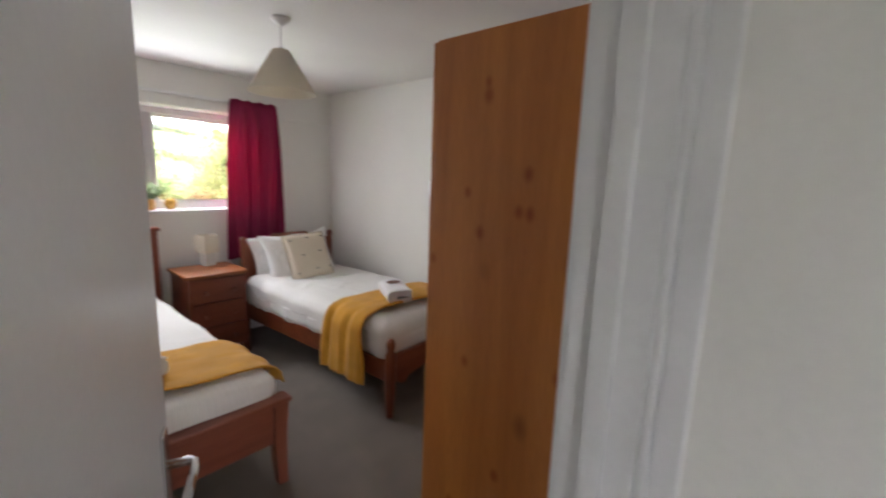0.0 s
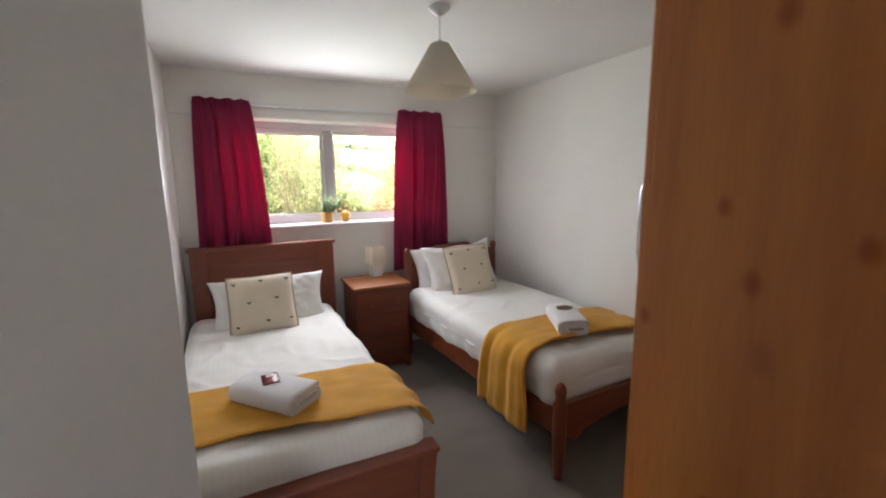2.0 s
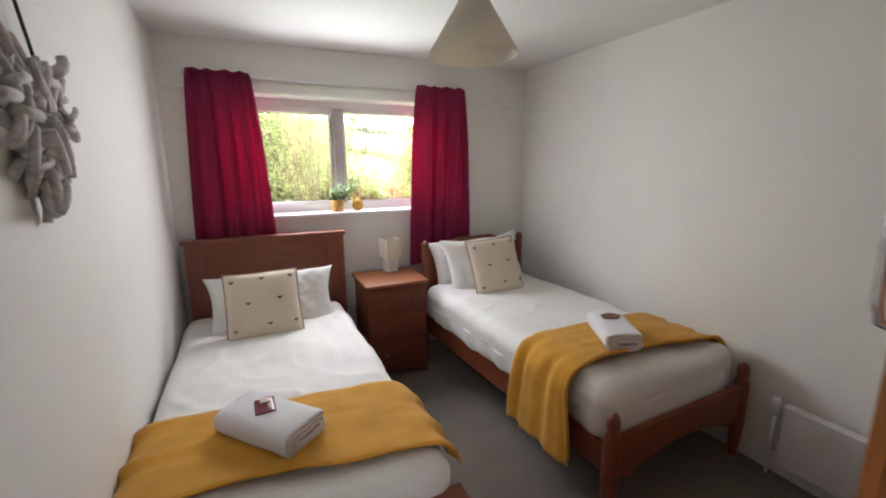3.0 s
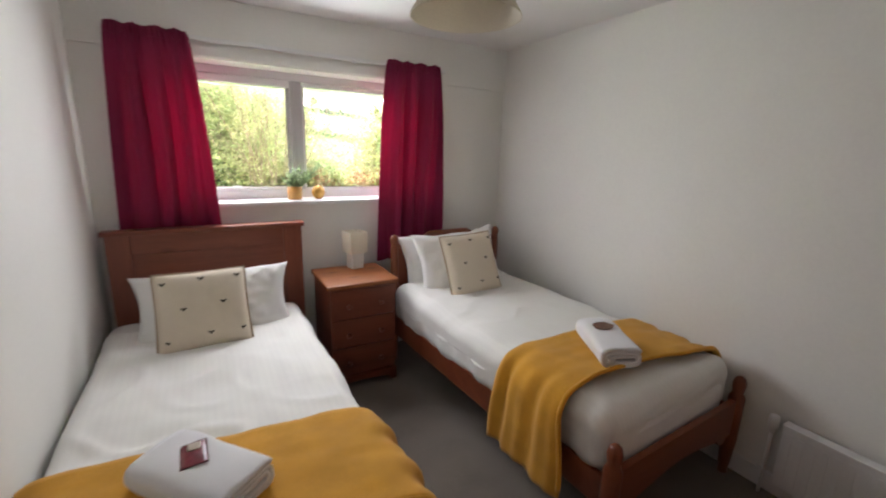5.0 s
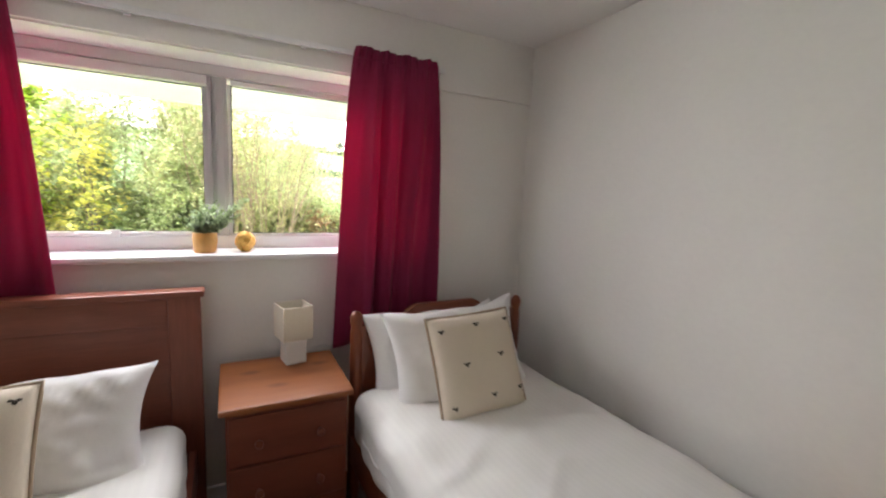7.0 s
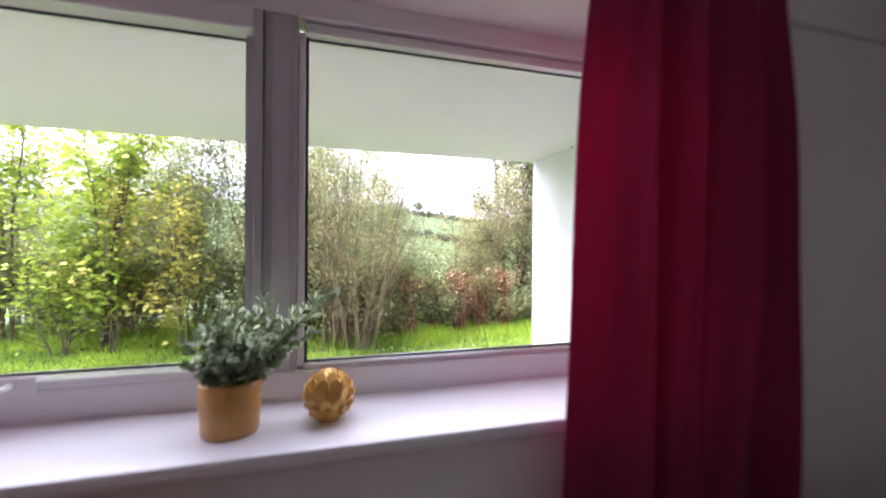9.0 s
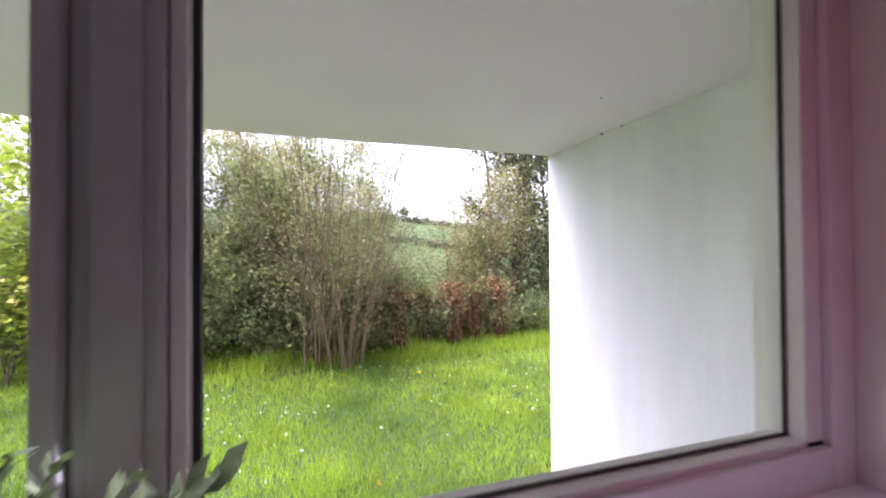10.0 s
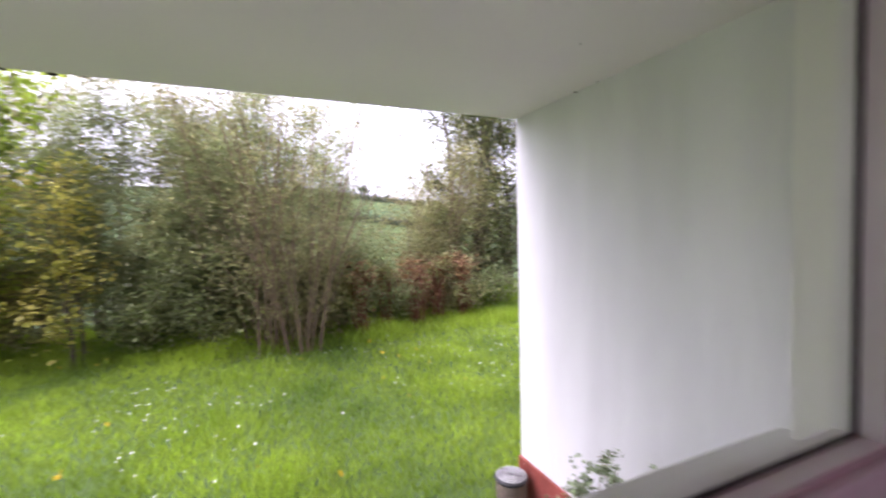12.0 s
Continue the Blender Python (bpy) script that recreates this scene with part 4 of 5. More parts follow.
def wardrobe():
    t = thing("wardrobe", "tall orange knotty pine wardrobe beside the doorway", "wardrobe", pose(0.952, 0.207, 0))
    w, d, h = 0.92, 0.613, 1.967
    part("side_panel", box((0, 0, 0), (0.018, d - 0.02, h - 0.0), 0.002), PINE, t, "knotty orange pine side panel")
    part("side_panel", box((w - 0.018, 0, 0), (w, d - 0.02, h), 0.002), PINE, t)
    part("top_panel", box((0.018, 0, h - 0.02), (w - 0.018, d - 0.02, h - 0.002), 0.001), PINE, t)
    part("back_panel", box((0.018, 0, 0.06), (w - 0.018, 0.008, h - 0.02)), PINE, t)
    part("plinth", box((0.018, d - 0.07, 0), (w - 0.018, d - 0.052, 0.07)), PINE, t)
    for k in range(2):
        x0 = 0.002 + k * w / 2
        dr = part("door", box((x0, d - 0.019, 0.065), (x0 + w / 2 - 0.004, d, h - 0.003), 0.003), PINE, t)
        hx = x0 + (0.035 if k == 0 else 0.04)
        part("handle", tube([(hx, d, 1.39), (hx, d + 0.02, 1.395), (hx, d + 0.026, 1.42), (hx, d + 0.027, 1.48), (hx, d + 0.026, 1.545), (hx, d + 0.02, 1.57), (hx, d, 1.575)], 0.006, 8), CHROME, dr, "pale metal bow handle", True)
    return t


wardrobe()


def radiator():
    t = thing("radiator", "low white panel radiator on the wall beyond the bed foot", "radiator", pose(X1, 1.15, 0))
    y0, y1, z0, z1 = -0.5, 0.47, 0.09, 0.40
    part("panel", box((-0.075, y0, z0), (-0.055, y1, z1), 0.007), GLOSS, t)
    part("back_panel", box((-0.04, y0, z0), (-0.025, y1, z1), 0.006), GLOSS, t)
    bm = bmesh.new()
    for k in range(22):
        y = y0 + 0.03 + k * (y1 - y0 - 0.06) / 21
        add_box(bm, (-0.079, y - 0.012, z0 + 0.03), (-0.0752, y + 0.012, z1 - 0.03), 0.002)
    part("ribs", bm, GLOSS, t, "pressed ribs")
    part("top_grille", box((-0.078, y0 - 0.004, z1 - 0.006), (-0.022, y1 + 0.004, z1 + 0.006), 0.004), GLOSS, t)
    part("valve", lathe([(0.012, 0), (0.014, 0.02), (0.02, 0.03), (0.022, 0.06), (0.02, 0.085), (0.012, 0.092)], 16, (-0.052, y1 + 0.045, z1 - 0.07)), PLASTIC, t, "white thermostatic valve", True)
    part("pipe", tube([(-0.052, y1 + 0.045, 0.0), (-0.052, y1 + 0.045, z1 - 0.065)], 0.0075, 8), PLASTIC, t, "", True)
    for y in (y0 + 0.15, y1 - 0.15):
        part("bracket", box((-0.026, y - 0.02, z0 + 0.05), (0, y + 0.02, z1 - 0.05), 0.003), GLOSS, t)


radiator()


def driftwood_heart():
    """A heart of whitewashed driftwood sticks hung on a black cord."""
    c = Vector((X0, 1.99, 1.69))
    t = thing("wall_heart", "whitewashed driftwood heart hanging on a black cord", "wall decoration", Matrix.Translation(c))
    rng = random.Random(5)
    made = 0
    while made < 110:
        a = rng.uniform(0, 2 * math.pi)
        k = rng.uniform(0.25, 1.0) ** 0.5
        hx = 16 * math.sin(a) ** 3 / 17 * 0.235 * k
        hz = (13 * math.cos(a) - 5 * math.cos(2 * a) - 2 * math.cos(3 * a) - math.cos(4 * a)) / 17 * 0.215 * k
        ln = rng.uniform(0.06, 0.13)
        tang = a + rng.uniform(-0.7, 0.7)
        dy, dz = math.sin(tang) * ln / 2, math.cos(tang) * ln / 2
        x = rng.uniform(0.012, 0.062)
        bend = rng.uniform(-0.022, 0.022)
        bm = tube([(x, hx - dy, hz - dz), (x + 0.004, hx - dy * 0.4 + bend, hz - dz * 0.4), (x + 0.004, hx + dy * 0.4 + bend, hz + dz * 0.4), (x, hx + dy, hz + dz)], rng.uniform(0.009, 0.015), 8, taper=rng.uniform(0.7, 1.1))
        part("stick", bm, DRIFT, t, "", True)
        made += 1
    part("cord", tube([(0.025, -0.09, 0.13), (0.012, -0.05, 0.3), (0.008, -0.01, 0.44), (0.012, 0.0, 0.45), (0.012, 0.01, 0.44), (0.015, 0.05, 0.3), (0.025, 0.09, 0.13)], 0.004, 6), CORD, t, "black twisted cord", True)
    part("nail", tube([(-0.001, 0, 0.446), (0.02, 0, 0.449)], 0.002, 6), CHROME, t)


driftwood_heart()

# ---- on the window board ----
SZ = WZ0 + 0.024


def potted_sprig():
    t = thing("potted_plant", "frosted sage-green artificial sprigs in an ochre pot", "potted plant", pose(0.984, 4.04, SZ))
    part("pot", lathe([(0.043, 0), (0.046, 0.004), (0.05, 0.05), (0.05, 0.088), (0.047, 0.092), (0.044, 0.088), (0.043, 0.07), (0.001, 0.07)], 28), POT, t, "ochre glazed pot", True)
    rng = random.Random(11)
    stems = bmesh.new()
    leaves = []
    for k in range(46):
        a = rng.uniform(0, 2 * math.pi)
        lean = rng.uniform(0.1, 0.8)
        ln = rng.uniform(0.08, 0.175)
        if k < 3:
            a, lean, ln = rng.uniform(-0.9, 0.1), 0.55, 0.215
        base = Vector((0.02 * math.cos(a), 0.02 * math.sin(a), 0.075))
        d = Vector((math.sin(lean) * math.cos(a) + 0.24, 0.75 * math.sin(lean) * math.sin(a), math.cos(lean)))
        pts = [base + d * ln * q - Vector((0, 0, 0.03 * q * q * lean)) for q in (0, 0.35, 0.7, 1.0)]
        tube(pts, 0.0014, 5, stems)
        for q in range(30):
            f = 0.14 + 0.86 * q / 29
            i = min(2, int(f * 3))
            p = pts[i].lerp(pts[i + 1], min(1, f * 3 - i)) if f < 1 else pts[3]
            sd = Vector((rng.gauss(0, 1), rng.gauss(0, 1), rng.gauss(0, 0.6))).normalized()
            tip = (d * 0.7 + sd * 0.8).normalized()
            L = rng.uniform(0.02, 0.036) * (1.15 - 0.5 * f)
            wv = tip.cross(sd + Vector((0.01, 0, 0.3))).normalized() * L * 0.25
            leaves.append([p, p + tip * L * 0.5 + wv, p + tip * L, p + tip * L * 0.5 - wv])
    part("stalk", stems, SAGE, t)
    quads_mesh("leaves", np.array([[list(v) for v in q] for q in leaves]), SAGE, t, "frosted sage-green leaves")


potted_sprig()


def gold_ornament():
    """A gilt ball of overlapping scales on a small foot."""
    t = thing("ornament", "gold scaled artichoke ornament on the window board", "ornament", pose(1.15, 4.05, SZ))
    part("core", lathe([(0.02, 0), (0.022, 0.004), (0.03, 0.01), (0.041, 0.028), (0.044, 0.045), (0.04, 0.064), (0.028, 0.08), (0.012, 0.088), (0.001, 0.089)], 24), GOLD, t, "", True)
    for ring in range(7):
        el = -0.9 + ring * 0.36
        n = max(5, int(12 * math.cos(el)))
        for k in range(n):
            a = 2 * math.pi * (k + 0.5 * (ring % 2)) / n
            m = Matrix.Translation((0, 0, 0.046)) @ pose(0, 0, 0, 0, 0, math.degrees(a)) @ pose(0, 0, 0, 0, -math.degrees(el), 0)
            bm = bmesh.new()
            pts = [(0.0425, -0.011, -0.006), (0.0425, 0.011, -0.006), (0.0462, 0.009, 0.008), (0.0475, 0.0, 0.015), (0.0462, -0.009, 0.008)]
            f = bm.faces.new([bm.verts.new(m @ Vector(p)) for p in pts])
            ext = bmesh.ops.extrude_face_region(bm, geom=[f])
            c = m @ Vector((1, 0, 0)) - m @ Vector((0, 0, 0))
            bmesh.ops.translate(bm, vec=-c * 0.003, verts=[v for v in ext["geom"] if isinstance(v, bmesh.types.BMVert)])
            bmesh.ops.recalc_face_normals(bm, faces=bm.faces[:])
            part("scale", bm, GOLD, t)


gold_ornament()

# ---- garden ----
def ground_height(x, y):
    """Lawn by the house, a valley behind the hedge, then a far hillside."""
    lawn = 0.02 * math.sin(x * 0.9 + 1) + 0.03 * math.sin(y * 0.7) + 0.025 * max(0, x - 2.2) - 0.02
    if y < 6.2:
        return lawn * max(0.0, min(1.0, (y - 4.4) / 1.8)) - 0.02
    if y < 13.0:
        return lawn
    if y < 90:
        return lawn - smooth(0, 24, (y - 13.0) / 77)
    return lawn * 0 + smooth(-24, 34, (y - 90) / 320) - 0.1 * max(-80, min(80, x - 100)) * smooth(0, 1, (y - 150) / 250)


def fields_material():
    m = bpy.data.materials.new("meadow_and_fields")
    m.use_nodes = True
    n, l = m.node_tree.nodes, m.node_tree.links
    bsdf = n["Principled BSDF"]
    bsdf.inputs["Roughness"].default_value = 0.95
    co = n.new("ShaderNodeTexCoord")
    v = n.new("ShaderNodeTexVoronoi")
    v.inputs["Scale"].default_value = 0.014
    l.new(co.outputs["Object"], v.inputs["Vector"])
    sep = n.new("ShaderNodeSeparateColor")
    l.new(v.outputs["Color"], sep.inputs[0])
    r = n.new("ShaderNodeValToRGB")
    r.color_ramp.elements[0].color = (0.035, 0.08, 0.016, 1)
    r.color_ramp.elements[1].color = (0.065, 0.115, 0.022, 1)
    l.new(sep.outputs[0], r.inputs[0])
    nz = n.new("ShaderNodeTexNoise")
    nz.inputs["Scale"].default_value = 0.25
    nz.inputs["Detail"].default_value = 8
    l.new(co.outputs["Object"], nz.inputs["Vector"])
    rr = n.new("ShaderNodeValToRGB")
    rr.color_ramp.elements[0].position, rr.color_ramp.elements[1].position = 0.3, 0.7
    rr.color_ramp.elements[0].color = (0.55, 0.55, 0.5, 1)
    rr.color_ramp.elements[1].color = (1, 1, 0.9, 1)
    l.new(nz.outputs["Fac"], rr.inputs[0])
    mu = n.new("ShaderNodeMixRGB")
    mu.blend_type = "MULTIPLY"
    mu.inputs[0].default_value = 0.8
    l.new(r.outputs[0], mu.inputs[1])
    l.new(rr.outputs[0], mu.inputs[2])
    l.new(mu.outputs[0], bsdf.inputs["Base Color"])
    return m


ys = sorted([-60, -20, 0, 3.9] + [4.4 + 0.3 * k for k in range(32)] + [14.5 + 4 * k for k in range(20)] + [95 + 20 * k for k in range(18)] + [480, 600, 900, 1500, 3000])
xs = sorted([-3000, -1200, -600, -350, -200, -120, -70, -40, -20] + [-12 + 0.5 * k for k in range(57)] + [20, 30, 45, 65, 90, 115, 140, 170, 210, 260, 330, 450, 700, 1300, 3000])
gbm = bmesh.new()
sheet(gbm, [[(x, y, ground_height(x, y) if y > 4.0 else -0.14) for x in xs] for y in ys])
structure("ground", gbm, fields_material(), "green meadow and far hillside fields", "ground", True)


def grass():
    rng = np.random.default_rng(3)
    n = 150000
    y = 6.0 + (12.6 - 6.0) * rng.random(n) ** 1.35
    x = 1.2 + (rng.random(n) - 0.5) * (5.0 + 1.6 * (y - 3.5))
    keep = ~((x > 2.6) & (y < 6.1))
    x, y = x[keep], y[keep]
    n = len(x)
    clump = np.sin(x * 3.1 + 1.3 * np.sin(y * 2.3)) * np.sin(y * 2.7 + 0.7 * np.sin(x * 4.1))
    z = np.array([ground_height(a, b) for a, b in zip(x, y)])
    h = (0.045 + 0.03 * rng.random(n)) * (1 + 0.75 * np.clip(clump, 0, 1)) * np.where(y > 9.6 + 0.3 * np.maximum(0, 1.0 - x), 2.4, 1.0)
    a = rng.random(n) * 2 * np.pi
    bend = (rng.random((n, 2)) - 0.5) * 1.1 * h[:, None]
    w = 0.0028 + 0.0009 * (y - 5)
    base = np.stack([x, y, z - 0.004], 1)
    side = np.stack([np.cos(a) * w, np.sin(a) * w, np.zeros(n)], 1)
    tip = base + np.stack([bend[:, 0], bend[:, 1], h], 1)
    tri = np.stack([base - side, base + side, tip], 1)
    ob = quads_mesh("lawn_grass", tri, GRASS)
    tagged(ob, "rough spring-green grass lawn with long tufts", "grass", kind="stuff")
    k = 240
    c = rng.integers(0, 16, k)
    cx = rng.uniform(-0.2, 5.0, 16)
    cy = rng.uniform(6.6, 9.8, 16)
    cx[:7] = rng.uniform(2.6, 4.4, 7)
    cy[:7] = rng.uniform(7.6, 9.8, 7)
    px = cx[c] + rng.normal(0, 0.42, k)
    py = cy[c] + rng.normal(0, 0.3, k)
    quads = []
    for a0, b0 in zip(px, py):
        if a0 > 2.5 and b0 < 6.2:
            continue
        z0 = ground_height(a0, b0) + rng.uniform(0.05, 0.085)
        r = rng.uniform(0.005, 0.0082)
        t = rng.uniform(-0.4, 0.4, 2)
        for q in range(2):
            an = rng.uniform(0, 3.14) 
            u = np.array([math.cos(an), math.sin(an), t[0]]) * r
            v = np.array([-math.sin(an), math.cos(an), t[1]]) * r
            p = np.array([a0, b0, z0 + 0.002 * q])
            quads.append([p - u - v, p + u - v, p + u + v, p - u + v])
    tagged(quads_mesh("daisies", np.array(quads), DAISY), "scattered white daisies in the lawn", "flowers", kind="stuff")
    quads = []
    for _ in range(26):
        a0, b0 = rng.uniform(-1.5, 4.0), rng.uniform(6.4, 10.5)
        z0 = ground_height(a0, b0) + 0.07
        for q in range(3):
            u, v = rng.normal(0, 0.008, 3), rng.normal(0, 0.008, 3)
            p = np.array([a0, b0, z0])
            quads.append([p - u - v, p + u - v, p + u + v, p - u + v])
    tagged(quads_mesh("dandelions", np.array(quads), DANDELION), "a few yellow dandelions in the lawn", "flowers", kind="stuff")


grass()


def leaf_quads(rng, centres, size, flat=0.5, droop=0.0):
    """Pointed leaves round the given places, turned at random."""
    n = len(centres)
    d = rng.normal(size=(n, 3))
    d[:, 2] = d[:, 2] * (1 - flat) - droop
    d /= np.linalg.norm(d, axis=1)[:, None]
    e = rng.normal(size=(n, 3))
    e[:, 2] *= (1 - flat)
    s = np.cross(d, np.cross(d, e))
    s /= np.linalg.norm(s, axis=1)[:, None] + 1e-9
    L = size * rng.uniform(0.55, 1.25, n)[:, None]
    return np.stack([centres - d * L * 0.5, centres + s * L * 0.36, centres + d * L * 0.5, centres - s * L * 0.36], 1)


def tree(label, x, y, height, spread, stems, leaf_mat, bark, leaf, count, seed, low=0.15, lean=0.35, twigs=5, category="tree", name="tree", flat=0.5, tip_bias=1.0, stem_r=0.03, group="garden trees", foot=0.12, loose=0.11):
    """Stems that rise and fork into limbs and twigs; leaves crowd along the outer wood."""
    rng = np.random.default_rng(seed)
    if y > 9:
        far = 0.77 * (1 + 0.055 * max(0, 1.25 - x))
        x, y, height, spread = 1.25 + (x - 1.25) * far, 4.0 + (y - 4.0) * far, height * (0.86 + 0.9 * (far - 0.77)), spread * (0.85 + far - 0.77)
    z0 = ground_height(x, y) - 0.05
    t = thing(name, label, category, pose(x, y, z0), group)
    wood_bm = bmesh.new()
    places = []
    for s in range(stems):
        a = rng.uniform(0, 2 * np.pi)
        r0 = 0.02 + foot * spread * rng.random() ** 0.6 if stems > 1 else 0
        base = np.array([r0 * np.cos(a), r0 * np.sin(a), 0])
        out = np.array([np.cos(a), np.sin(a), 0]) * lean * spread * rng.uniform(0.4, 1.2)
        hh = height * rng.uniform(0.72, 1.0)
        pts = []
        for k in range(8):
            q = k / 7
            pts.append(base + out * q ** 1.3 + np.array([0.05 * np.sin(5 * q + s), 0.05 * np.cos(4 * q + s), hh * q]) + rng.normal(0, 0.02, 3) * spread * q)
        r = stem_r * rng.uniform(0.7, 1.3)
        tube(pts, r, 6, wood_bm, 0.18)
        for b in range(twigs):
            q = low + (0.97 - low) * (b + rng.random()) / twigs
            i = min(6, int(q * 7))
            p = pts[i] + (pts[i + 1] - pts[i]) * (q * 7 - i)
            ang = rng.uniform(0, 2 * np.pi)
            ln = spread * rng.uniform(0.35, 0.75) * (1.15 - 0.75 * q)
            d = np.array([np.cos(ang), np.sin(ang), rng.uniform(0.25, 0.9)])
            tw = [p + d * ln * f + np.array([0, 0, 0.15 * ln * f * f]) + rng.normal(0, 0.02, 3) for f in (0, 0.35, 0.7, 1.0)]
            tube(tw, r * 0.4 * (1.1 - q * 0.6), 4, wood_bm, 0.25)
            for f in np.linspace(0.25, 1.0, 7):
                j = min(2, int(f * 3))
                places.append(tw[j] + (tw[j + 1] - tw[j]) * (f * 3 - j))
            for _ in range(2):
                e = d + rng.normal(0, 0.7, 3)
                st = tw[rng.integers(1, 4)]
                end = st + e * ln * 0.4
                tube([st, (st + end) / 2 + rng.normal(0, 0.01, 3), end], r * 0.18, 3, wood_bm, 0.4)
                places += [st + (end - st) * f for f in (0.4, 0.7, 1.0, 1.05)]
        places += [pts[k] + rng.normal(0, 0.05, 3) for k in range(4, 8)]
    part("trunk", wood_bm, bark, t)
    places = np.array(places)
    pick = rng.integers(0, len(places), count)
    c = places[pick] + rng.normal(0, loose * spread ** 0.5, (count, 3))
    c[:, 2] = np.maximum(c[:, 2], 0.06)
    quads_mesh("crown", leaf_quads(rng, c, leaf, flat), leaf_mat, t, "")
    return t


# bright maples at one side, then hazel scrub, coppice stems and ivy-clad trees
tree("young maple with fresh bright green leaves at the lawn edge", -2.3, 11.3, 4.5, 1.25, 5, LEAF_BRIGHT, BARK, 0.106, 5200, 21, 0.12, 0.5, 9, flat=0.75, group="young maples")
tree("young maple with fresh bright green leaves at the lawn edge", -3.7, 11.5, 4.8, 1.4, 5, LEAF_BRIGHT, BARK, 0.106, 5200, 22, 0.12, 0.5, 9, flat=0.75, group="young maples")
tree("slender maple sapling with golden young leaves", -1.15, 11.2, 3.3, 0.75, 3, LEAF_GOLD, BARK, 0.09, 1300, 23, 0.1, 0.4, 8, flat=0.8, stem_r=0.018, group="young maples")
tree("slender maple sapling with golden young leaves", -2.0, 11.0, 2.7, 0.85, 3, LEAF_GOLD, BARK, 0.09, 1300, 24, 0.1, 0.4, 8, flat=0.8, stem_r=0.018, group="young maples")
tree("low maple seedling with broad yellow-green leaves", -2.6, 10.8, 1.6, 0.9, 4, LEAF_BRIGHT, BARK, 0.09, 1000, 25, 0.1, 0.5, 7, flat=0.8, stem_r=0.014, group="young maples")
tree("young maple with fresh bright green leaves at the lawn edge", -5.4, 11.8, 5.0, 1.5, 5, LEAF_BRIGHT, BARK, 0.1, 5600, 26, 0.1, 0.5, 9, flat=0.75, group="young maples")
for i, (tx, ty, th) in enumerate(((-1.2, 12.6, 4.2), (-0.2, 12.8, 4.5), (0.55, 12.3, 4.1), (-2.6, 13.2, 4.6), (1.2, 13.4, 4.5), (-4.4, 13.4, 4.9), (2.3, 14.2, 4.1))):
    tree("dense willow scrub with small grey-green spring leaves", tx, ty, th, 1.25, 7, (LEAF_GREEN, LEAF_OLIVE)[i % 2], TWIG, 0.043, 34000, 31 + i, 0.05, 0.6, 13, name="shrub", category="shrub", stem_r=0.02, group="scrub behind the lawn")
tree("coppiced hazel with many thin tan stems and sparse leaves", 1.84, 11.45, 5.5, 1.15, 28, LEAF_OLIVE, HAZEL, 0.036, 6500, 41, 0.25, 1.7, 8, stem_r=0.0105, foot=0.24, loose=0.05)
tree("coppiced hazel with many thin tan stems and sparse leaves", 1.35, 11.7, 4.6, 1.2, 15, LEAF_OLIVE, HAZEL, 0.036, 8500, 42, 0.1, 1.3, 9, stem_r=0.012, foot=0.25)
tree("round green bush below the hedge gap", 2.6, 12.6, 2.0, 0.95, 8, LEAF_GREEN, TWIG, 0.045, 8000, 44, 0.05, 0.6, 9, name="shrub", category="shrub", stem_r=0.014, group="scrub behind the lawn")
tree("round green bush below the hedge gap", 3.2, 13.2, 1.75, 0.85, 7, LEAF_GREEN, TWIG, 0.048, 6000, 43, 0.05, 0.6, 9, name="shrub", category="shrub", stem_r=0.016, group="scrub behind the lawn")
tree("tall ivy-clad tree with dark dense foliage", 6.5, 14.0, 6.8, 1.6, 5, LEAF_DARK, BARK, 0.08, 12000, 51, 0.08, 0.5, 14, stem_r=0.06)
tree("tall ivy-clad tree with dark dense foliage", 8.2, 14.6, 7.2, 1.9, 5, LEAF_DARK, BARK, 0.08, 12000, 52, 0.08, 0.5, 14, stem_r=0.06)
tree("hawthorn with olive spring leaves and thin pale twigs", 5.45, 13.6, 4.4, 1.5, 11, LEAF_OLIVE, TWIG, 0.042, 16000, 53, 0.08, 0.6, 10, stem_r=0.02)
tree("hawthorn with olive spring leaves and thin pale twigs", 4.95, 13.9, 2.7, 1.2, 9, LEAF_OLIVE, TWIG, 0.042, 11000, 54, 0.05, 0.6, 10, stem_r=0.02)
for i in range(6):
    tree("low bramble and bush thicket at the lawn edge", -4.6 + i * 1.25 + 0.3 * (i % 2), 11.9 + 0.2 * (i % 3), 1.5, 1.0, 8, (LEAF_GREEN, LEAF_DARK, LEAF_OLIVE)[i % 3], TWIG, 0.06, 9000, 61 + i, 0.03, 0.7, 10, name="shrub", category="shrub", stem_r=0.012, group="thicket at the lawn edge")
for i in range(5):
    tree("russet-stemmed knotweed clump with coppery leaves", 3.0 + i * 0.62, 12.0 + 0.25 * (i % 2) + 0.1 * i, 1.35, 0.5, 11, (LEAF_RED, LEAF_OLIVE)[i % 2], RUSSET, 0.062, 420, 71 + i, 0.72, 0.2, 4, name="shrub", category="shrub", stem_r=0.02, group="russet clumps")
for i in range(4):
    tree("nettle and fern growth under the trees", 3.6 + i * 0.95, 12.7 + 0.3 * (i % 2), 0.8, 0.8, 8, (LEAF_GREEN, LEAF_RED, LEAF_OLIVE)[i % 3], TWIG, 0.06, 2200, 81 + i, 0.05, 0.7, 5, name="shrub", category="shrub", stem_r=0.01, group="growth under the trees")


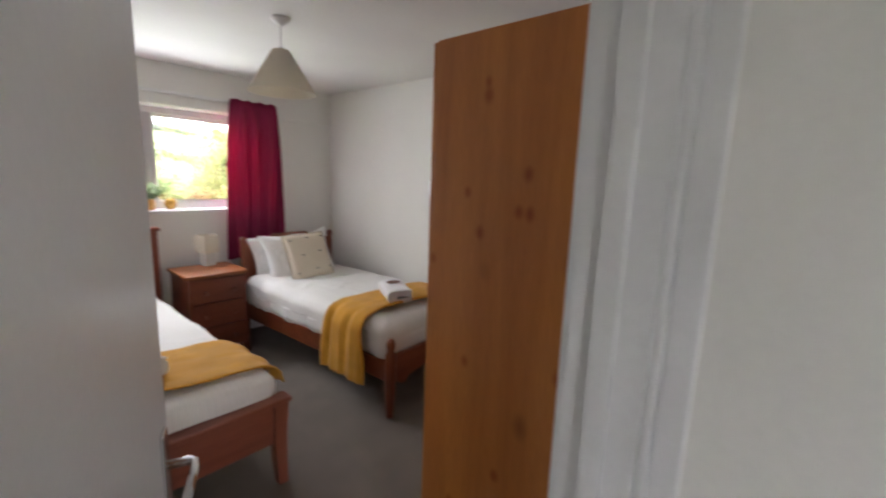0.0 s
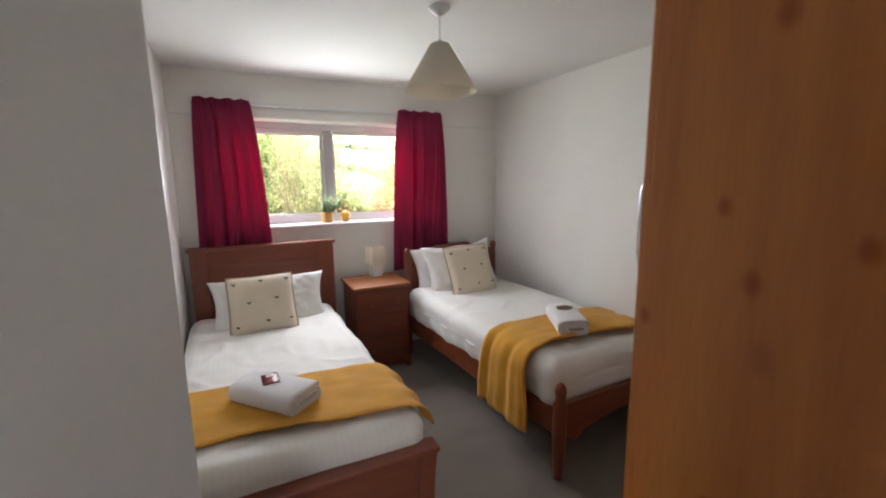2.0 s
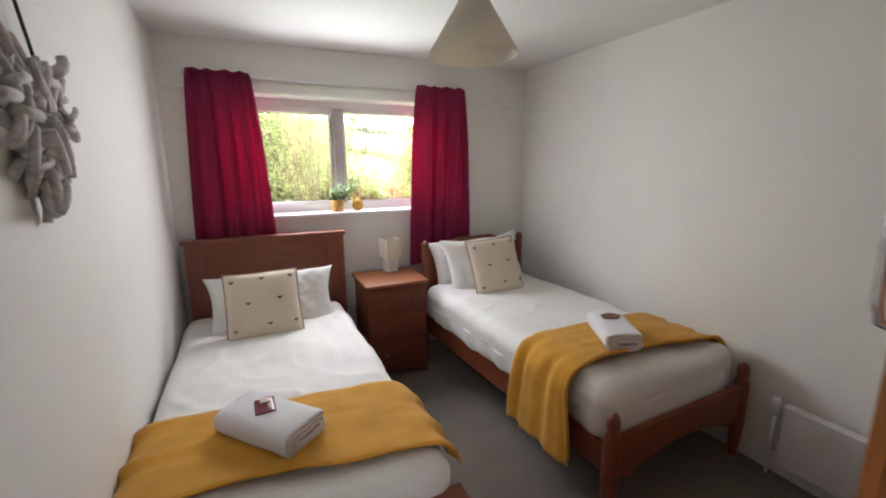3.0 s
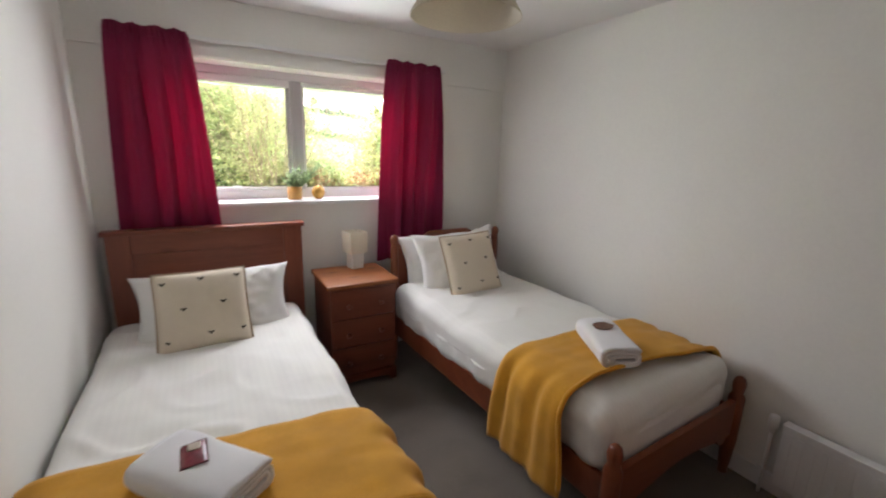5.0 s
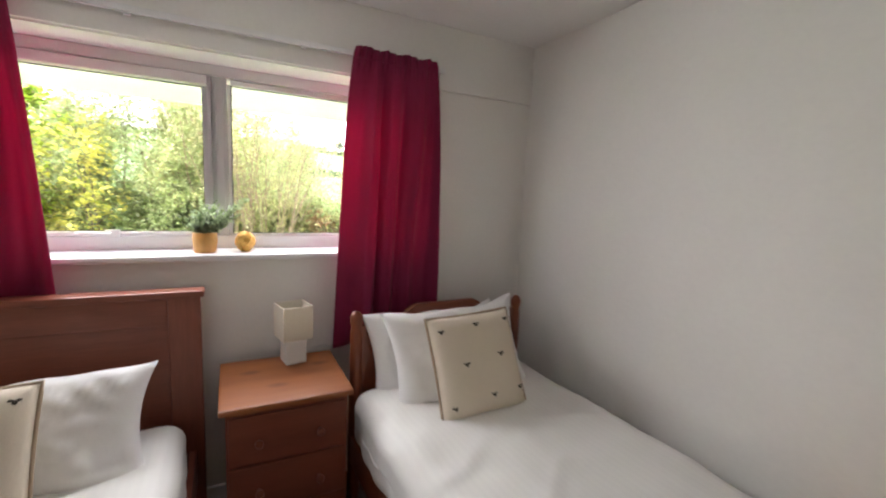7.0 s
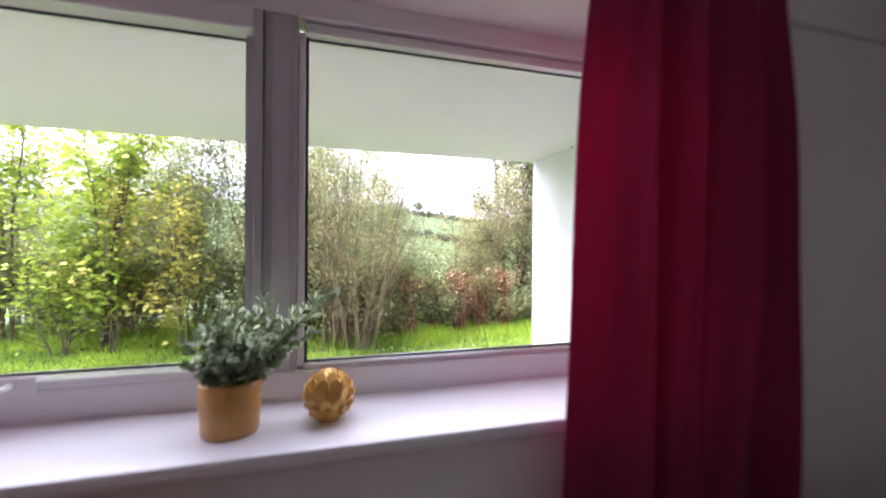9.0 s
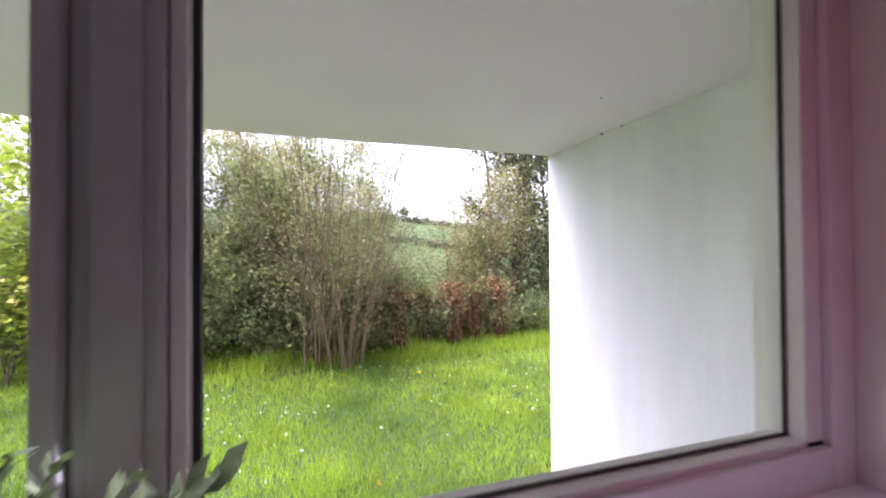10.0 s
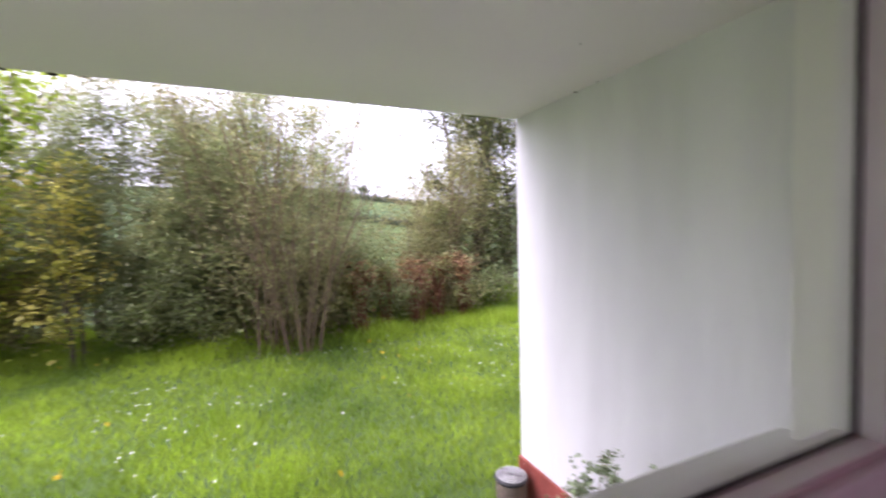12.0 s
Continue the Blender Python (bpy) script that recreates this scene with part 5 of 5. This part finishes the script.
def far_hedges():
    rng = np.random.default_rng(9)
    for k, (x0, y0, x1, y1, h) in enumerate(((30, 268, 120, 236, 3.2), (40, 345, 160, 318, 3.5), (20, 408, 190, 400, 4.0))):
        n = 1500
        f = rng.random(n)
        x, y = x0 + (x1 - x0) * f, y0 + (y1 - y0) * f
        z = np.array([ground_height(a, b) for a, b in zip(x, y)])
        c = np.stack([x, y, z + h * rng.random(n)], 1) + rng.normal(0, 0.6, (n, 3))
        tagged(quads_mesh("far_hedgerow", leaf_quads(rng, c, 2.2, 0.3), HEDGE_FAR), "dark hedgerow between far fields", "hedge", kind="stuff")
    for k, (x, y, h) in enumerate(((66, 255, 5.5), (56, 259, 4.5), (93, 402, 13), (81, 404, 6), (86, 331, 6), (116, 400, 6))):
        n = 900
        t = thing("tree", "single tree on the far hillside", "tree", pose(x, y, ground_height(x, y)), "far hillside trees")
        part("trunk", tube([(0, 0, -0.3), (0.1, 0, h * 0.3), (0, 0.1, h * 0.6)], h * 0.035, 6, None, 0.5), BARK, t)
        u = rng.normal(size=(n, 3))
        u /= np.linalg.norm(u, axis=1)[:, None]
        c = u * (rng.random(n) ** 0.4)[:, None] * np.array([h * 0.36, h * 0.36, h * 0.34]) * (1 + 0.25 * np.sin(u[:, :1] * 5 + u[:, 1:2] * 4 + k)) + np.array([0, 0, h * 0.64])
        quads_mesh("crown", leaf_quads(rng, c, h * 0.11, 0.2), HEDGE_FAR, t)


far_hedges()


def drain():
    t = thing("drain_pot", "black round grille on a weathered pot by the plinth", "drain", pose(2.515, 5.93, ground_height(2.5, 5.95) + 0.05))
    part("pot", lathe([(0.08, 0), (0.088, 0.03), (0.09, 0.12), (0.083, 0.13), (0.07, 0.13), (0.07, 0.1), (0.001, 0.1)], 24), BARK, t, "weathered brown pot", True)
    g = part("grille", lathe([(0.092, 0.13), (0.095, 0.14), (0.09, 0.15), (0.001, 0.152)], 28), GASKET, t, "black round grille", True)
    for r in (0.022, 0.042, 0.062, 0.08):
        ring = [(r * math.cos(a), r * math.sin(a), 0.1545) for a in [2 * math.pi * k / 24 for k in range(25)]]
        part("grille_ring", tube(ring, 0.0022, 6), UPVC, g, "pale grille ring", True)


drain()
tree("small grey-green lavender bush against the white wall", 2.30, 5.0, 0.8, 0.13, 34, SAGE, TWIG, 0.02, 16000, 91, 0.3, 1.1, 9, loose=0.03, name="shrub", category="shrub", stem_r=0.006, group="plants by the wall")
